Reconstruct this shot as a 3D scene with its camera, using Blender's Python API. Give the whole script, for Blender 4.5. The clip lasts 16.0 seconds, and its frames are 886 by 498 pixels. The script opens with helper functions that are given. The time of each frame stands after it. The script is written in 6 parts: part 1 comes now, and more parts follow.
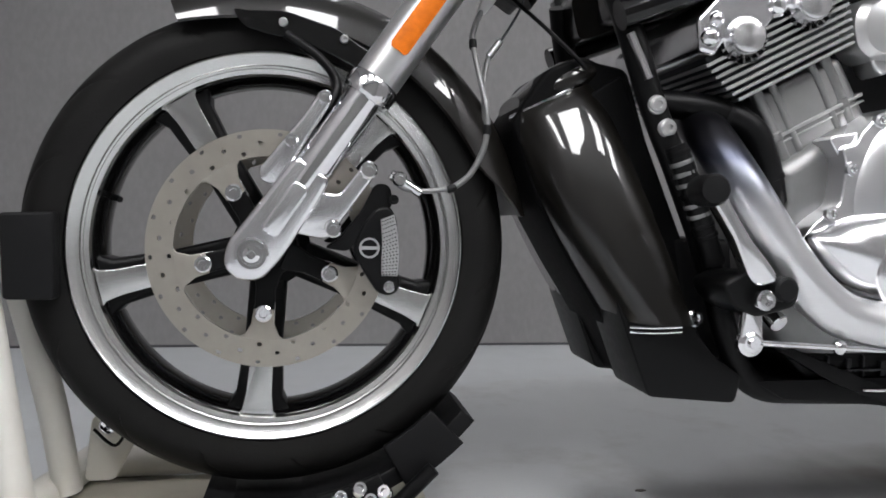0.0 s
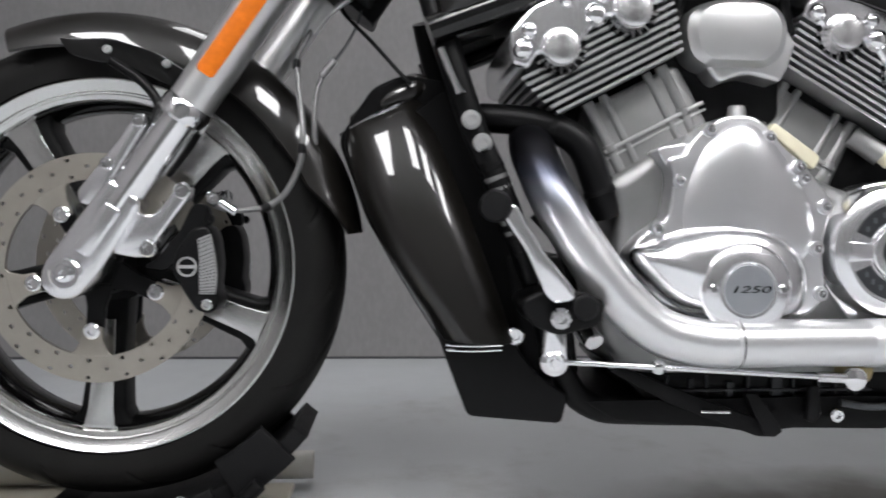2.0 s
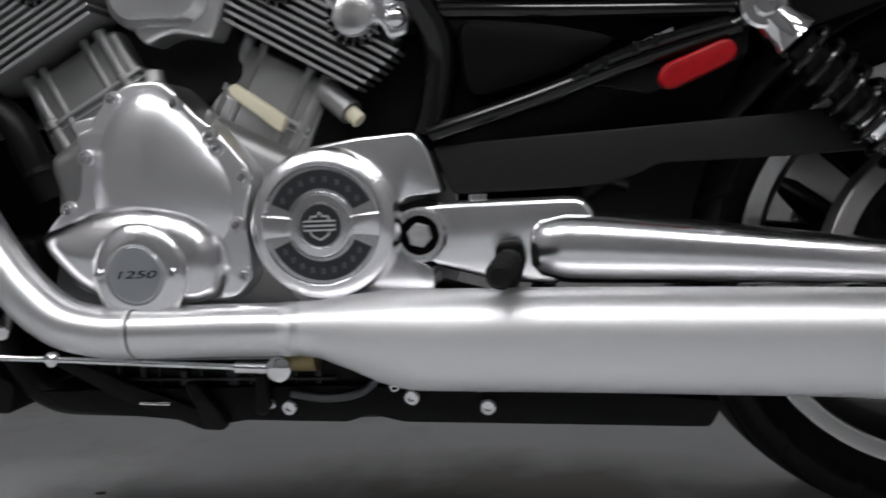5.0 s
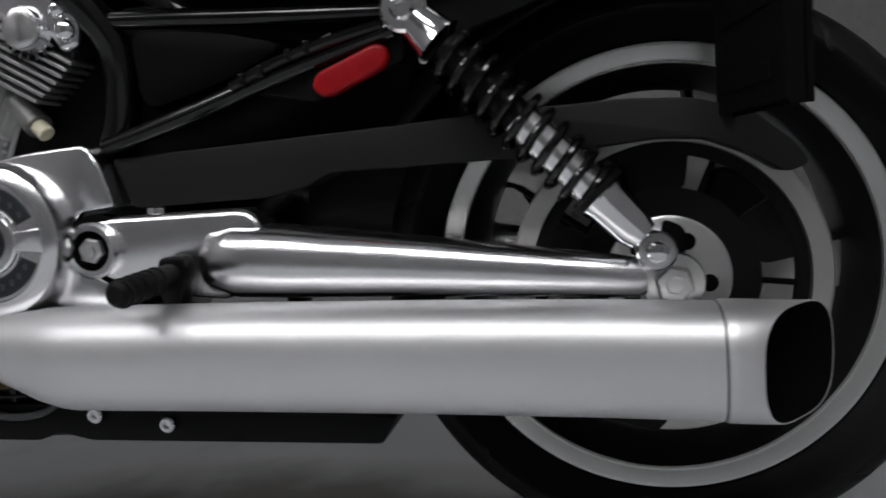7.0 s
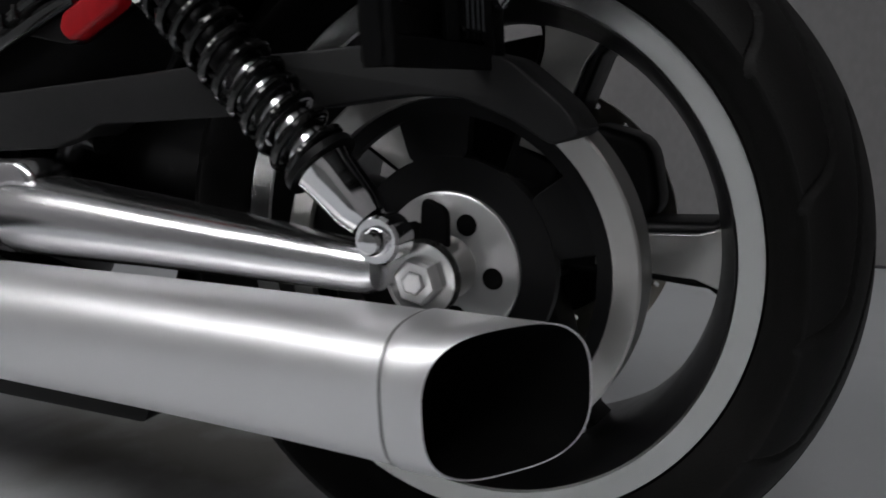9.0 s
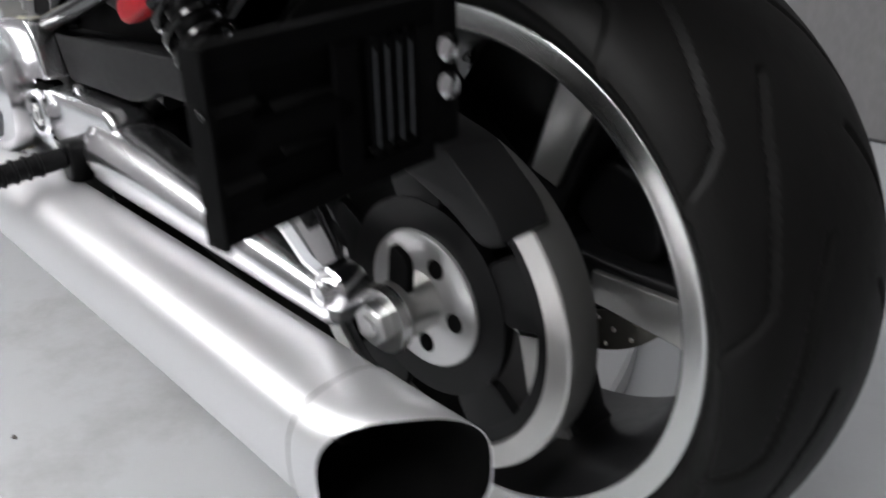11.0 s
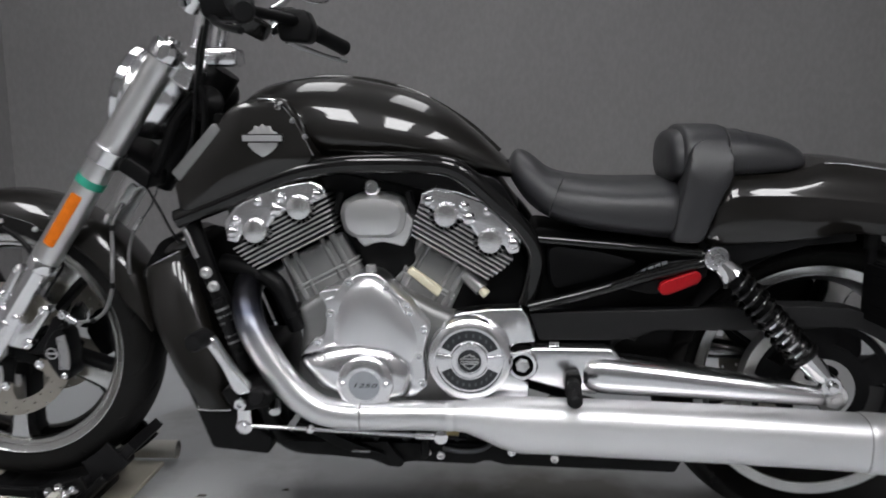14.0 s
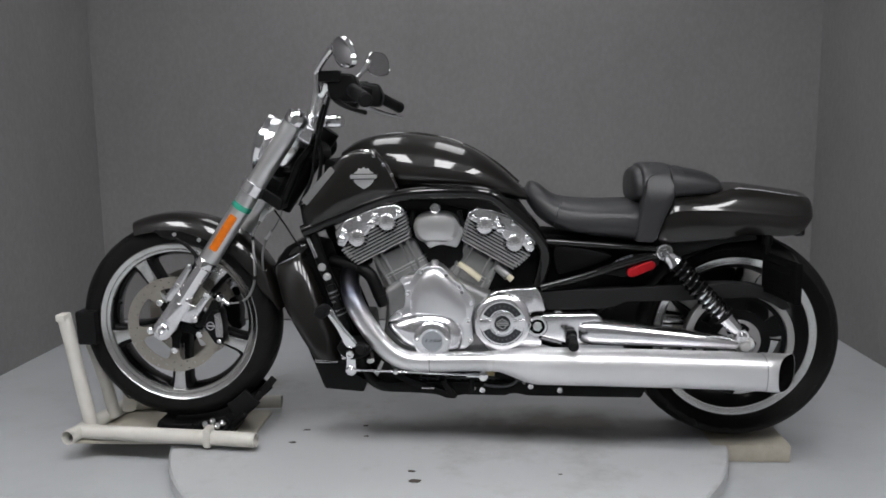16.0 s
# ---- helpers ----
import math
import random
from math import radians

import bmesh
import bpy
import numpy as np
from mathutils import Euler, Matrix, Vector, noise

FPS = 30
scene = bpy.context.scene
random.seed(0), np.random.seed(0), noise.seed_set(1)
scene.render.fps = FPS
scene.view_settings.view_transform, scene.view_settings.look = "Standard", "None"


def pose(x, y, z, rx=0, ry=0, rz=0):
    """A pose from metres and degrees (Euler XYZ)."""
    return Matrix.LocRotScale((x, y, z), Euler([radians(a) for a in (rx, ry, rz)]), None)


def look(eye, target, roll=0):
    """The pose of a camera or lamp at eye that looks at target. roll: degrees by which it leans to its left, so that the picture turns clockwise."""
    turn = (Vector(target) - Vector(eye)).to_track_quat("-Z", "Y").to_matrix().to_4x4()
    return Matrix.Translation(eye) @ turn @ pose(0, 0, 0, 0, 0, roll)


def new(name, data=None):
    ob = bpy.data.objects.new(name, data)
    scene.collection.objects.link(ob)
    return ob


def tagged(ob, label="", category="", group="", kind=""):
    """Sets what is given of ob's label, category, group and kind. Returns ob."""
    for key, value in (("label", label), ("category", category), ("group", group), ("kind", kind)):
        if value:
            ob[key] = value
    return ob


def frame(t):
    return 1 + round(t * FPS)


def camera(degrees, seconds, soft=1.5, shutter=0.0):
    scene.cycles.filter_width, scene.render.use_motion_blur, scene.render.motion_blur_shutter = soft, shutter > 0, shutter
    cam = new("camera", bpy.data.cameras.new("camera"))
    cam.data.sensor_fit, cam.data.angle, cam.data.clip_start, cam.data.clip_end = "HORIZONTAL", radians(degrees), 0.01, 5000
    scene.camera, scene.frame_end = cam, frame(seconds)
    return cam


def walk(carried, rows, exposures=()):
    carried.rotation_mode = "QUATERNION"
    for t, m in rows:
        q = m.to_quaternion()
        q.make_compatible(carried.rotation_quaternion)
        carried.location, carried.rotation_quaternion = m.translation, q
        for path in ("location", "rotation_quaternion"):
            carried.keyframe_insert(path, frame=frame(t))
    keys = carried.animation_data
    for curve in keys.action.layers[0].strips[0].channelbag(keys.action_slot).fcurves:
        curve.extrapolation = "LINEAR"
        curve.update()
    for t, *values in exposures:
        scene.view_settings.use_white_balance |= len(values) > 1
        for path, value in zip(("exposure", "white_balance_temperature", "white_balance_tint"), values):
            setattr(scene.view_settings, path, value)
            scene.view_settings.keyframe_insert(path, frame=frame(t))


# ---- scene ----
cam = camera(56.9, 16.0, 1.7, 0.5)
PATH = [
    (0, (-0.764, -1.108, 0.447), (-0.45, 0.865, 0.359), 1.1),
    (0.5, (-0.714, -1.121, 0.445), (-0.459, 0.861, 0.378), 1.3),
    (1, (-0.634, -1.13, 0.452), (-0.45, 0.861, 0.398), 1.2),
    (1.5, (-0.539, -1.138, 0.453), (-0.404, 0.857, 0.409), 0.9),
    (2, (-0.435, -1.143, 0.46), (-0.327, 0.853, 0.395), 0.4),
    (2.5, (-0.284, -1.143, 0.458), (-0.253, 0.855, 0.37), 0.3),
    (3, (-0.136, -1.117, 0.459), (-0.154, 0.879, 0.337), 0.3),
    (3.5, (-0.001, -1.095, 0.464), (-0.06, 0.898, 0.315), -0.2),
    (4, (0.147, -1.076, 0.468), (0.007, 0.912, 0.304), -1.3),
    (4.5, (0.281, -1.055, 0.465), (0.082, 0.928, 0.305), -2.2),
    (5, (0.429, -1.021, 0.477), (0.13, 0.948, 0.293), -2.6),
    (5.2, (0.474, -1.011, 0.467), (0.166, 0.959, 0.302), -2.8),
    (7.5, (0.893, -0.894, 0.48), (0.475, 1.05, 0.257), -4.4),
    (8, (0.998, -0.832, 0.488), (0.434, 1.064, 0.2), -3.8),
    (8.5, (1.085, -0.752, 0.489), (0.356, 1.08, 0.146), -3.6),
    (10.8, (1.334, -0.492, 0.628), (0.043, 0.829, -0.136), -0.2),
    (11, (1.317, -0.498, 0.702), (0.047, 0.765, -0.187), -1.2),
    (11.3, (1.185, -0.555, 0.786), (0.112, 0.813, -0.192), -2.4),
    (11.5, (1.12, -0.581, 0.832), (0.084, 0.813, -0.159), -3.9),
    (11.8, (0.981, -0.662, 0.85), (0.072, 0.888, 0.022), -1.6),
    (12, (0.867, -0.699, 0.842), (0.03, 0.977, 0.139), 0.6),
    (12.5, (0.664, -0.905, 0.899), (0.099, 0.899, 0.247), 0.8),
    (13, (0.421, -1.156, 0.932), (0.148, 0.738, 0.35), 1.7),
    (13.5, (0.307, -1.406, 0.903), (0.11, 0.535, 0.466), 0.8),
    (14, (0.236, -1.683, 0.903), (0.086, 0.282, 0.563), -0.1),
    (14.5, (0.171, -1.939, 0.965), (0.061, 0.029, 0.628), -0.0),
    (15, (0.155, -2.177, 0.994), (0.034, -0.207, 0.672), 0.0),
    (15.5, (0.144, -2.361, 0.982), (0.023, -0.387, 0.684), -0.3),
    (16, (0.13, -2.46, 0.979), (0.022, -0.485, 0.687), -0.7),
]
EXPOSURES = [(0.0, 0.38), (1.0, 0.40), (2.5, 0.40), (3.5, 0.0), (5.0, -0.55), (7.4, -0.85), (8.6, -0.85), (10.8, 0.28), (11.1, 0.24), (11.5, 0.06), (12.0, 0.22), (12.7, 0.32), (13.2, 0.16), (14.0, -0.18), (16.0, -0.12)]
walk(cam, [(t, look(eye, target, roll)) for t, eye, target, roll in PATH], EXPOSURES)

# ---- light ----
world = bpy.data.worlds.new("world")
scene.world = world
world.use_nodes = True
world.node_tree.nodes["Background"].inputs[0].default_value = (0.6, 0.63, 0.68, 1)
world.node_tree.nodes["Background"].inputs[1].default_value = 0.02
LAMP_POWER, STRONG_POWER = 19.0, 5.0


# ---- materials ----
def surface(name, base, rough, metal=0.0, var=0.12, scale=14.0, rough_var=0.08, bump=0.0, bump_scale=300.0, coat=0.0,
            stretch=(1, 1, 1), spec=0.5, speck=0.0, speck_scale=900.0, dirt=0.0, dirt_color=(0.12, 0.1, 0.08), emit=0.0):
    m = bpy.data.materials.new(name)
    m.use_nodes = True
    nodes, links = m.node_tree.nodes, m.node_tree.links
    b = nodes["Principled BSDF"]
    b.inputs["Metallic"].default_value = metal
    b.inputs["Coat Weight"].default_value = coat
    b.inputs["Coat Roughness"].default_value = 0.04
    b.inputs["Specular IOR Level"].default_value = spec
    tc = nodes.new("ShaderNodeTexCoord")
    mp = nodes.new("ShaderNodeMapping")
    mp.inputs["Scale"].default_value = stretch
    links.new(tc.outputs["Object"], mp.inputs["Vector"])
    n1 = nodes.new("ShaderNodeTexNoise")
    n1.inputs["Scale"].default_value = scale
    n1.inputs["Detail"].default_value = 6
    n1.inputs["Roughness"].default_value = 0.6
    links.new(mp.outputs[0], n1.inputs["Vector"])
    mix = nodes.new("ShaderNodeMix")
    mix.data_type = "RGBA"
    mix.inputs["A"].default_value = (*[c * (1 - var) for c in base], 1)
    mix.inputs["B"].default_value = (*[min(1, c * (1 + var)) for c in base], 1)
    links.new(n1.outputs["Fac"], mix.inputs["Factor"])
    color = mix.outputs["Result"]
    if speck:
        n3 = nodes.new("ShaderNodeTexNoise")
        n3.inputs["Scale"].default_value = speck_scale
        n3.inputs["Detail"].default_value = 2
        links.new(mp.outputs[0], n3.inputs["Vector"])
        r3 = nodes.new("ShaderNodeMapRange")
        r3.inputs["From Min"].default_value, r3.inputs["From Max"].default_value = 0.35, 0.7
        r3.inputs["To Min"].default_value, r3.inputs["To Max"].default_value = 1 - speck, 1 + speck
        links.new(n3.outputs["Fac"], r3.inputs["Value"])
        mul = nodes.new("ShaderNodeMix")
        mul.data_type, mul.blend_type = "RGBA", "MULTIPLY"
        mul.inputs["Factor"].default_value = 1
        links.new(color, mul.inputs["A"])
        links.new(r3.outputs[0], mul.inputs["B"])
        color = mul.outputs["Result"]
    if dirt:
        n4 = nodes.new("ShaderNodeTexNoise")
        n4.inputs["Scale"].default_value = 3.2
        n4.inputs["Detail"].default_value = 9
        n4.inputs["Roughness"].default_value = 0.68
        links.new(mp.outputs[0], n4.inputs["Vector"])
        r4 = nodes.new("ShaderNodeMapRange")
        r4.inputs["From Min"].default_value, r4.inputs["From Max"].default_value = 0.53, 0.72
        r4.inputs["To Max"].default_value = dirt
        links.new(n4.outputs["Fac"], r4.inputs["Value"])
        dm = nodes.new("ShaderNodeMix")
        dm.data_type = "RGBA"
        dm.inputs["B"].default_value = (*dirt_color, 1)
        links.new(r4.outputs[0], dm.inputs["Factor"])
        links.new(color, dm.inputs["A"])
        color = dm.outputs["Result"]
    links.new(color, b.inputs["Base Color"])
    n2 = nodes.new("ShaderNodeTexNoise")
    n2.inputs["Scale"].default_value = scale * 4.3
    n2.inputs["Detail"].default_value = 4
    links.new(mp.outputs[0], n2.inputs["Vector"])
    rr = nodes.new("ShaderNodeMapRange")
    rr.inputs["To Min"].default_value, rr.inputs["To Max"].default_value = max(0.02, rough - rough_var), min(1, rough + rough_var)
    links.new(n2.outputs["Fac"], rr.inputs["Value"])
    links.new(rr.outputs[0], b.inputs["Roughness"])
    if bump:
        nb = nodes.new("ShaderNodeTexNoise")
        nb.inputs["Scale"].default_value = bump_scale
        nb.inputs["Detail"].default_value = 3
        links.new(mp.outputs[0], nb.inputs["Vector"])
        bp = nodes.new("ShaderNodeBump")
        bp.inputs["Strength"].default_value = bump
        bp.inputs["Distance"].default_value = 0.001
        links.new(nb.outputs["Fac"], bp.inputs["Height"])
        links.new(bp.outputs[0], b.inputs["Normal"])
    if emit:
        b.inputs["Emission Color"].default_value = (0.985, 0.985, 1.0, 1)
        b.inputs["Emission Strength"].default_value = emit
    return m


M_WALL = surface("grey_fabric_wall", (0.209, 0.2035, 0.206), 0.9, var=0.14, scale=2.2, bump=0.3, bump_scale=200, speck=0.045, speck_scale=60, stretch=(1, 1, 0.6))
M_FLOOR = surface("grey_floor_paint", (0.44, 0.455, 0.47), 0.37, var=0.06, scale=2.5, rough_var=0.07, bump=0.08, bump_scale=90, dirt=0.25, dirt_color=(0.27, 0.26, 0.25))
M_DISC = surface("grey_turntable_paint", (0.46, 0.47, 0.48), 0.39, var=0.05, scale=3.0, rough_var=0.09, bump=0.1, bump_scale=80, dirt=0.45, dirt_color=(0.2, 0.19, 0.17))
M_BOARD = surface("worn_cream_paint", (0.46, 0.43, 0.36), 0.6, var=0.14, scale=9, dirt=0.6, dirt_color=(0.25, 0.2, 0.14), bump=0.2)
M_CEIL = surface("ceiling_paint", (0.55, 0.55, 0.56), 0.9, var=0.04, scale=3)
M_SOUTH = surface("unseen_wall_grey", (0.12, 0.12, 0.12), 0.8, var=0.05, scale=2)
M_PANEL = surface("lamp_diffuser", (0.9, 0.9, 0.9), 0.6, var=0.01, emit=LAMP_POWER)
M_STRONG = surface("bright_lamp_diffuser", (0.9, 0.9, 0.9), 0.6, var=0.01, emit=STRONG_POWER)
M_DARKLINE = surface("dark_skirting", (0.05, 0.05, 0.055), 0.7, var=0.2)
M_RUBBER = surface("tyre_rubber", (0.0068, 0.0066, 0.0064), 0.54, var=0.35, scale=14, bump=0.3, bump_scale=480, dirt=0.3, dirt_color=(0.017, 0.016, 0.015), spec=0.14)
M_BLACK = surface("satin_black", (0.004, 0.004, 0.0043), 0.40, var=0.25, scale=25, bump=0.08, bump_scale=500, spec=0.15)
M_MATTE = surface("matte_black_plastic", (0.0065, 0.0065, 0.007), 0.5, var=0.2, scale=30, bump=0.3, bump_scale=900, spec=0.15)
M_GLOSS = surface("gloss_black", (0.004, 0.004, 0.004), 0.12, var=0.2, scale=10, rough_var=0.05, spec=0.45)
M_PAINT = surface("black_pearl_paint", (0.0066, 0.0059, 0.0050), 0.34, var=0.15, scale=6, speck=0.4, speck_scale=1500, coat=1.0, rough_var=0.04, spec=0.14)
M_CHROME = surface("chrome", (0.82, 0.82, 0.83), 0.1, metal=1, var=0.06, scale=8, rough_var=0.05)
M_POLISH = surface("polished_aluminium", (0.86, 0.86, 0.875), 0.215, metal=1, var=0.08, scale=10, rough_var=0.035, bump=0.04, bump_scale=700)
M_COVER = surface("satin_polished_aluminium", (0.84, 0.84, 0.855), 0.30, metal=1, var=0.08, scale=10, rough_var=0.02, bump=0.04, bump_scale=700)
M_SATIN = surface("satin_silver_paint", (0.62, 0.62, 0.62), 0.34, metal=0.9, var=0.05, scale=12, rough_var=0.05, bump=0.05, bump_scale=1200)
M_CAST = surface("cast_aluminium", (0.25, 0.25, 0.25), 0.42, metal=0.8, var=0.16, scale=18, rough_var=0.1, bump=0.35, bump_scale=900)
M_MUFF = surface("brushed_satin_exhaust", (0.78, 0.78, 0.79), 0.44, metal=0.85, var=0.05, scale=6, rough_var=0.06, stretch=(0.15, 1, 1), bump=0.05, bump_scale=800)
M_MACH = surface("machined_rim", (0.60, 0.60, 0.59), 0.24, metal=1, var=0.03, scale=12, rough_var=0.015)
mm_nodes, mm_links = M_MACH.node_tree.nodes, M_MACH.node_tree.links
mm_tan = mm_nodes.new("ShaderNodeTangent")
mm_tan.direction_type, mm_tan.axis = "RADIAL", "Y"
mm_nodes["Principled BSDF"].inputs["Anisotropic"].default_value = 0.5
mm_links.new(mm_tan.outputs[0], mm_nodes["Principled BSDF"].inputs["Tangent"])
M_SPUN = surface("spun_silver", (0.74, 0.74, 0.74), 0.24, metal=1, var=0.03, scale=12, rough_var=0.015)
sp_nodes, sp_links = M_SPUN.node_tree.nodes, M_SPUN.node_tree.links
sp_tan = sp_nodes.new("ShaderNodeTangent")
sp_tan.direction_type, sp_tan.axis = "RADIAL", "Y"
sp_nodes["Principled BSDF"].inputs["Anisotropic"].default_value = 0.75
sp_links.new(sp_tan.outputs[0], sp_nodes["Principled BSDF"].inputs["Tangent"])
M_FACE = surface("bare_turned_steel", (0.52, 0.515, 0.50), 0.35, metal=0.95, var=0.06, scale=40, rough_var=0.05)
M_BARREL = surface("dark_grey_wheel_paint", (0.018, 0.018, 0.019), 0.32, var=0.15, scale=20, rough_var=0.06, spec=0.5)
M_ROTOR = surface("brake_rotor_steel", (0.40, 0.375, 0.33), 0.4, metal=0.9, var=0.12, scale=40, rough_var=0.1, dirt=0.3, dirt_color=(0.33, 0.29, 0.24))
M_LEATHER = surface("black_vinyl", (0.020, 0.020, 0.022), 0.40, var=0.15, scale=9, bump=0.5, bump_scale=420, rough_var=0.07)
M_WHITE = surface("white_stand_paint", (0.6, 0.585, 0.54), 0.5, var=0.07, scale=9, dirt=0.35, dirt_color=(0.35, 0.3, 0.24), bump=0.1)
M_ORANGE = surface("orange_reflector", (0.60, 0.14, 0.006), 0.5, var=0.35, scale=90, coat=0.05, spec=0.2, bump=0.2, bump_scale=600)
M_RED = surface("red_reflector", (0.30, 0.004, 0.008), 0.4, var=0.3, scale=80, coat=0.08, spec=0.2)
M_GREEN = surface("green_tape", (0.02, 0.28, 0.19), 0.5, var=0.1)
M_CREAM = surface("cream_gasket_tag", (0.6, 0.56, 0.42), 0.6, var=0.08)
M_HOSE = surface("grey_hose", (0.16, 0.16, 0.16), 0.38, metal=0.3, var=0.2, scale=40, bump=0.2, bump_scale=900)
M_GREY = surface("dark_grey_inlay", (0.075, 0.08, 0.086), 0.4, metal=0.4, var=0.15, scale=50)
M_SLOT = surface("charcoal_inlay_and_gap_shade", (0.022, 0.024, 0.027), 0.4, metal=0.2, var=0.15, scale=50)
M_INLAY = surface("grey_cap_inlay", (0.46, 0.48, 0.51), 0.32, metal=0.9, var=0.08, scale=50)
M_MIRROR = surface("mirror_glass", (0.8, 0.8, 0.8), 0.03, metal=1, var=0.01, rough_var=0.0)
M_GLASS = surface("headlamp_lens", (0.5, 0.52, 0.55), 0.05, metal=0.5, var=0.05, coat=1)
M_COPPER = surface("brown_heat_stain", (0.3, 0.24, 0.12), 0.5, metal=0.5, var=0.3, scale=60)
M_CHIP = surface("dirt_in_chipped_paint", (0.07, 0.06, 0.05), 0.7, var=0.4, scale=40)
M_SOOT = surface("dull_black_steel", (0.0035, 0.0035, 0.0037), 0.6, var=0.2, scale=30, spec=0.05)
M_PLASTIC = surface("dark_grey_plastic", (0.0095, 0.0095, 0.010), 0.55, var=0.15, scale=25, bump=0.3, bump_scale=900, spec=0.22)
M_FIN = surface("silver_fin_paint", (0.47, 0.47, 0.47), 0.38, metal=0.85, var=0.06, scale=20, rough_var=0.06)
# near-black for holes and gaps: their shade is put into the colour
M_HOLE = surface("painted_recess_shade", (0.003, 0.003, 0.003), 0.85, var=0.2, spec=0.06)


# oily smear on the turntable, with the shade under the motorcycle painted into it
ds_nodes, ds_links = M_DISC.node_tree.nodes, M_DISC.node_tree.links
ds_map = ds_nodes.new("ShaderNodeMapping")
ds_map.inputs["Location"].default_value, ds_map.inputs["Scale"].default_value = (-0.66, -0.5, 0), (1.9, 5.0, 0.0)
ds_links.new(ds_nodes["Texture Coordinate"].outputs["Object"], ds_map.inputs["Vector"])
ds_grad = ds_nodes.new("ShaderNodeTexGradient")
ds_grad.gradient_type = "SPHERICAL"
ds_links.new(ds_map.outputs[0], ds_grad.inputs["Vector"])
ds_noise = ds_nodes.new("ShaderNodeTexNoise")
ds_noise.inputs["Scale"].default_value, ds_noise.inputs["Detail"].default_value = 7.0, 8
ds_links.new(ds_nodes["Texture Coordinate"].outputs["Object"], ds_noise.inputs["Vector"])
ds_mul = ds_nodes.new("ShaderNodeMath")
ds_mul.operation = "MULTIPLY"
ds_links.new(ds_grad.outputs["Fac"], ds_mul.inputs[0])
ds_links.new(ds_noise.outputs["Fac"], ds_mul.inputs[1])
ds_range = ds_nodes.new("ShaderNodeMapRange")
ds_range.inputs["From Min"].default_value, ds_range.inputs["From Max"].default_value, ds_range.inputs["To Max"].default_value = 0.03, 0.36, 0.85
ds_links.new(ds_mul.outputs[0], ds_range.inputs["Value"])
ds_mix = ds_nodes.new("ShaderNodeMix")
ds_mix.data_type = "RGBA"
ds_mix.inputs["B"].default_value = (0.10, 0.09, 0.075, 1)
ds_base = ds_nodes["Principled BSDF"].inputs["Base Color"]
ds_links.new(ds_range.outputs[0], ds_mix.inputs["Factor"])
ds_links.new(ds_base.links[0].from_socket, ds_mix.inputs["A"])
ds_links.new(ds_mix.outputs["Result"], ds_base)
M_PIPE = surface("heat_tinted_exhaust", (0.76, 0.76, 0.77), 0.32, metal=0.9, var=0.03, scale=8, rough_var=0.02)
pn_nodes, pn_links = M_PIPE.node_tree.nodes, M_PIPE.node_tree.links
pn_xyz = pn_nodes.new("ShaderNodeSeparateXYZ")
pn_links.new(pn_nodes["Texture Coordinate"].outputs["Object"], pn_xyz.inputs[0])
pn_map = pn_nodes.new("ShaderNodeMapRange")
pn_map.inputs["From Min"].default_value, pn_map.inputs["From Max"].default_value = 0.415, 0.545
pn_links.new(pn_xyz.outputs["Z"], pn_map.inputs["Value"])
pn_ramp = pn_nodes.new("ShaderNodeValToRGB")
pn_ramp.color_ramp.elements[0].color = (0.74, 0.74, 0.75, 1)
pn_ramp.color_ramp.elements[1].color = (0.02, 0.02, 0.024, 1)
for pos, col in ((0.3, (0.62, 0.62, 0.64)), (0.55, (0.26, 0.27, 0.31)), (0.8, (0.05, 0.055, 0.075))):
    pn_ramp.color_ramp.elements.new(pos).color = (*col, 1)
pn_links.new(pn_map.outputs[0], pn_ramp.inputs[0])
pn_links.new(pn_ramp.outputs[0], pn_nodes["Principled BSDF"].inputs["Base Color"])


# ---- mesh tools ----
V = Vector


def finish(name, bm, mat, parent=None, label="", sharp=32):
    bmesh.ops.recalc_face_normals(bm, faces=bm.faces)
    me = bpy.data.meshes.new(name)
    bm.to_mesh(me)
    bm.free()
    for p in me.polygons:
        p.use_smooth = p.loop_total <= 4
    me.set_sharp_from_angle(angle=radians(sharp))
    me.materials.append(mat)
    ob = new(name, me)
    if parent is not None:
        ob.parent = parent
        if parent.type == "EMPTY":
            ob.matrix_parent_inverse = Matrix.Translation(parent.location).inverted()
    if label:
        tagged(ob, label)
    return ob


part = finish


def thing(name, place, label, category, group="", kind=""):
    e = new(name)
    e.location = place
    e.empty_display_size = 0.05
    return tagged(e, label, category, group, kind)


def bridge(bm, a, b, closed=True):
    n = len(a)
    for i in range(n if closed else n - 1):
        j = (i + 1) % n
        bm.faces.new((a[i], a[j], b[j], b[i]))


def rings(bm, loops, cap0=True, cap1=True, closed=True):
    rs = [[bm.verts.new(p) for p in loop] for loop in loops]
    for a, b in zip(rs, rs[1:]):
        bridge(bm, a, b, closed)
    if cap0:
        bm.faces.new(rs[0])
    if cap1:
        bm.faces.new(list(reversed(rs[-1])))
    return rs


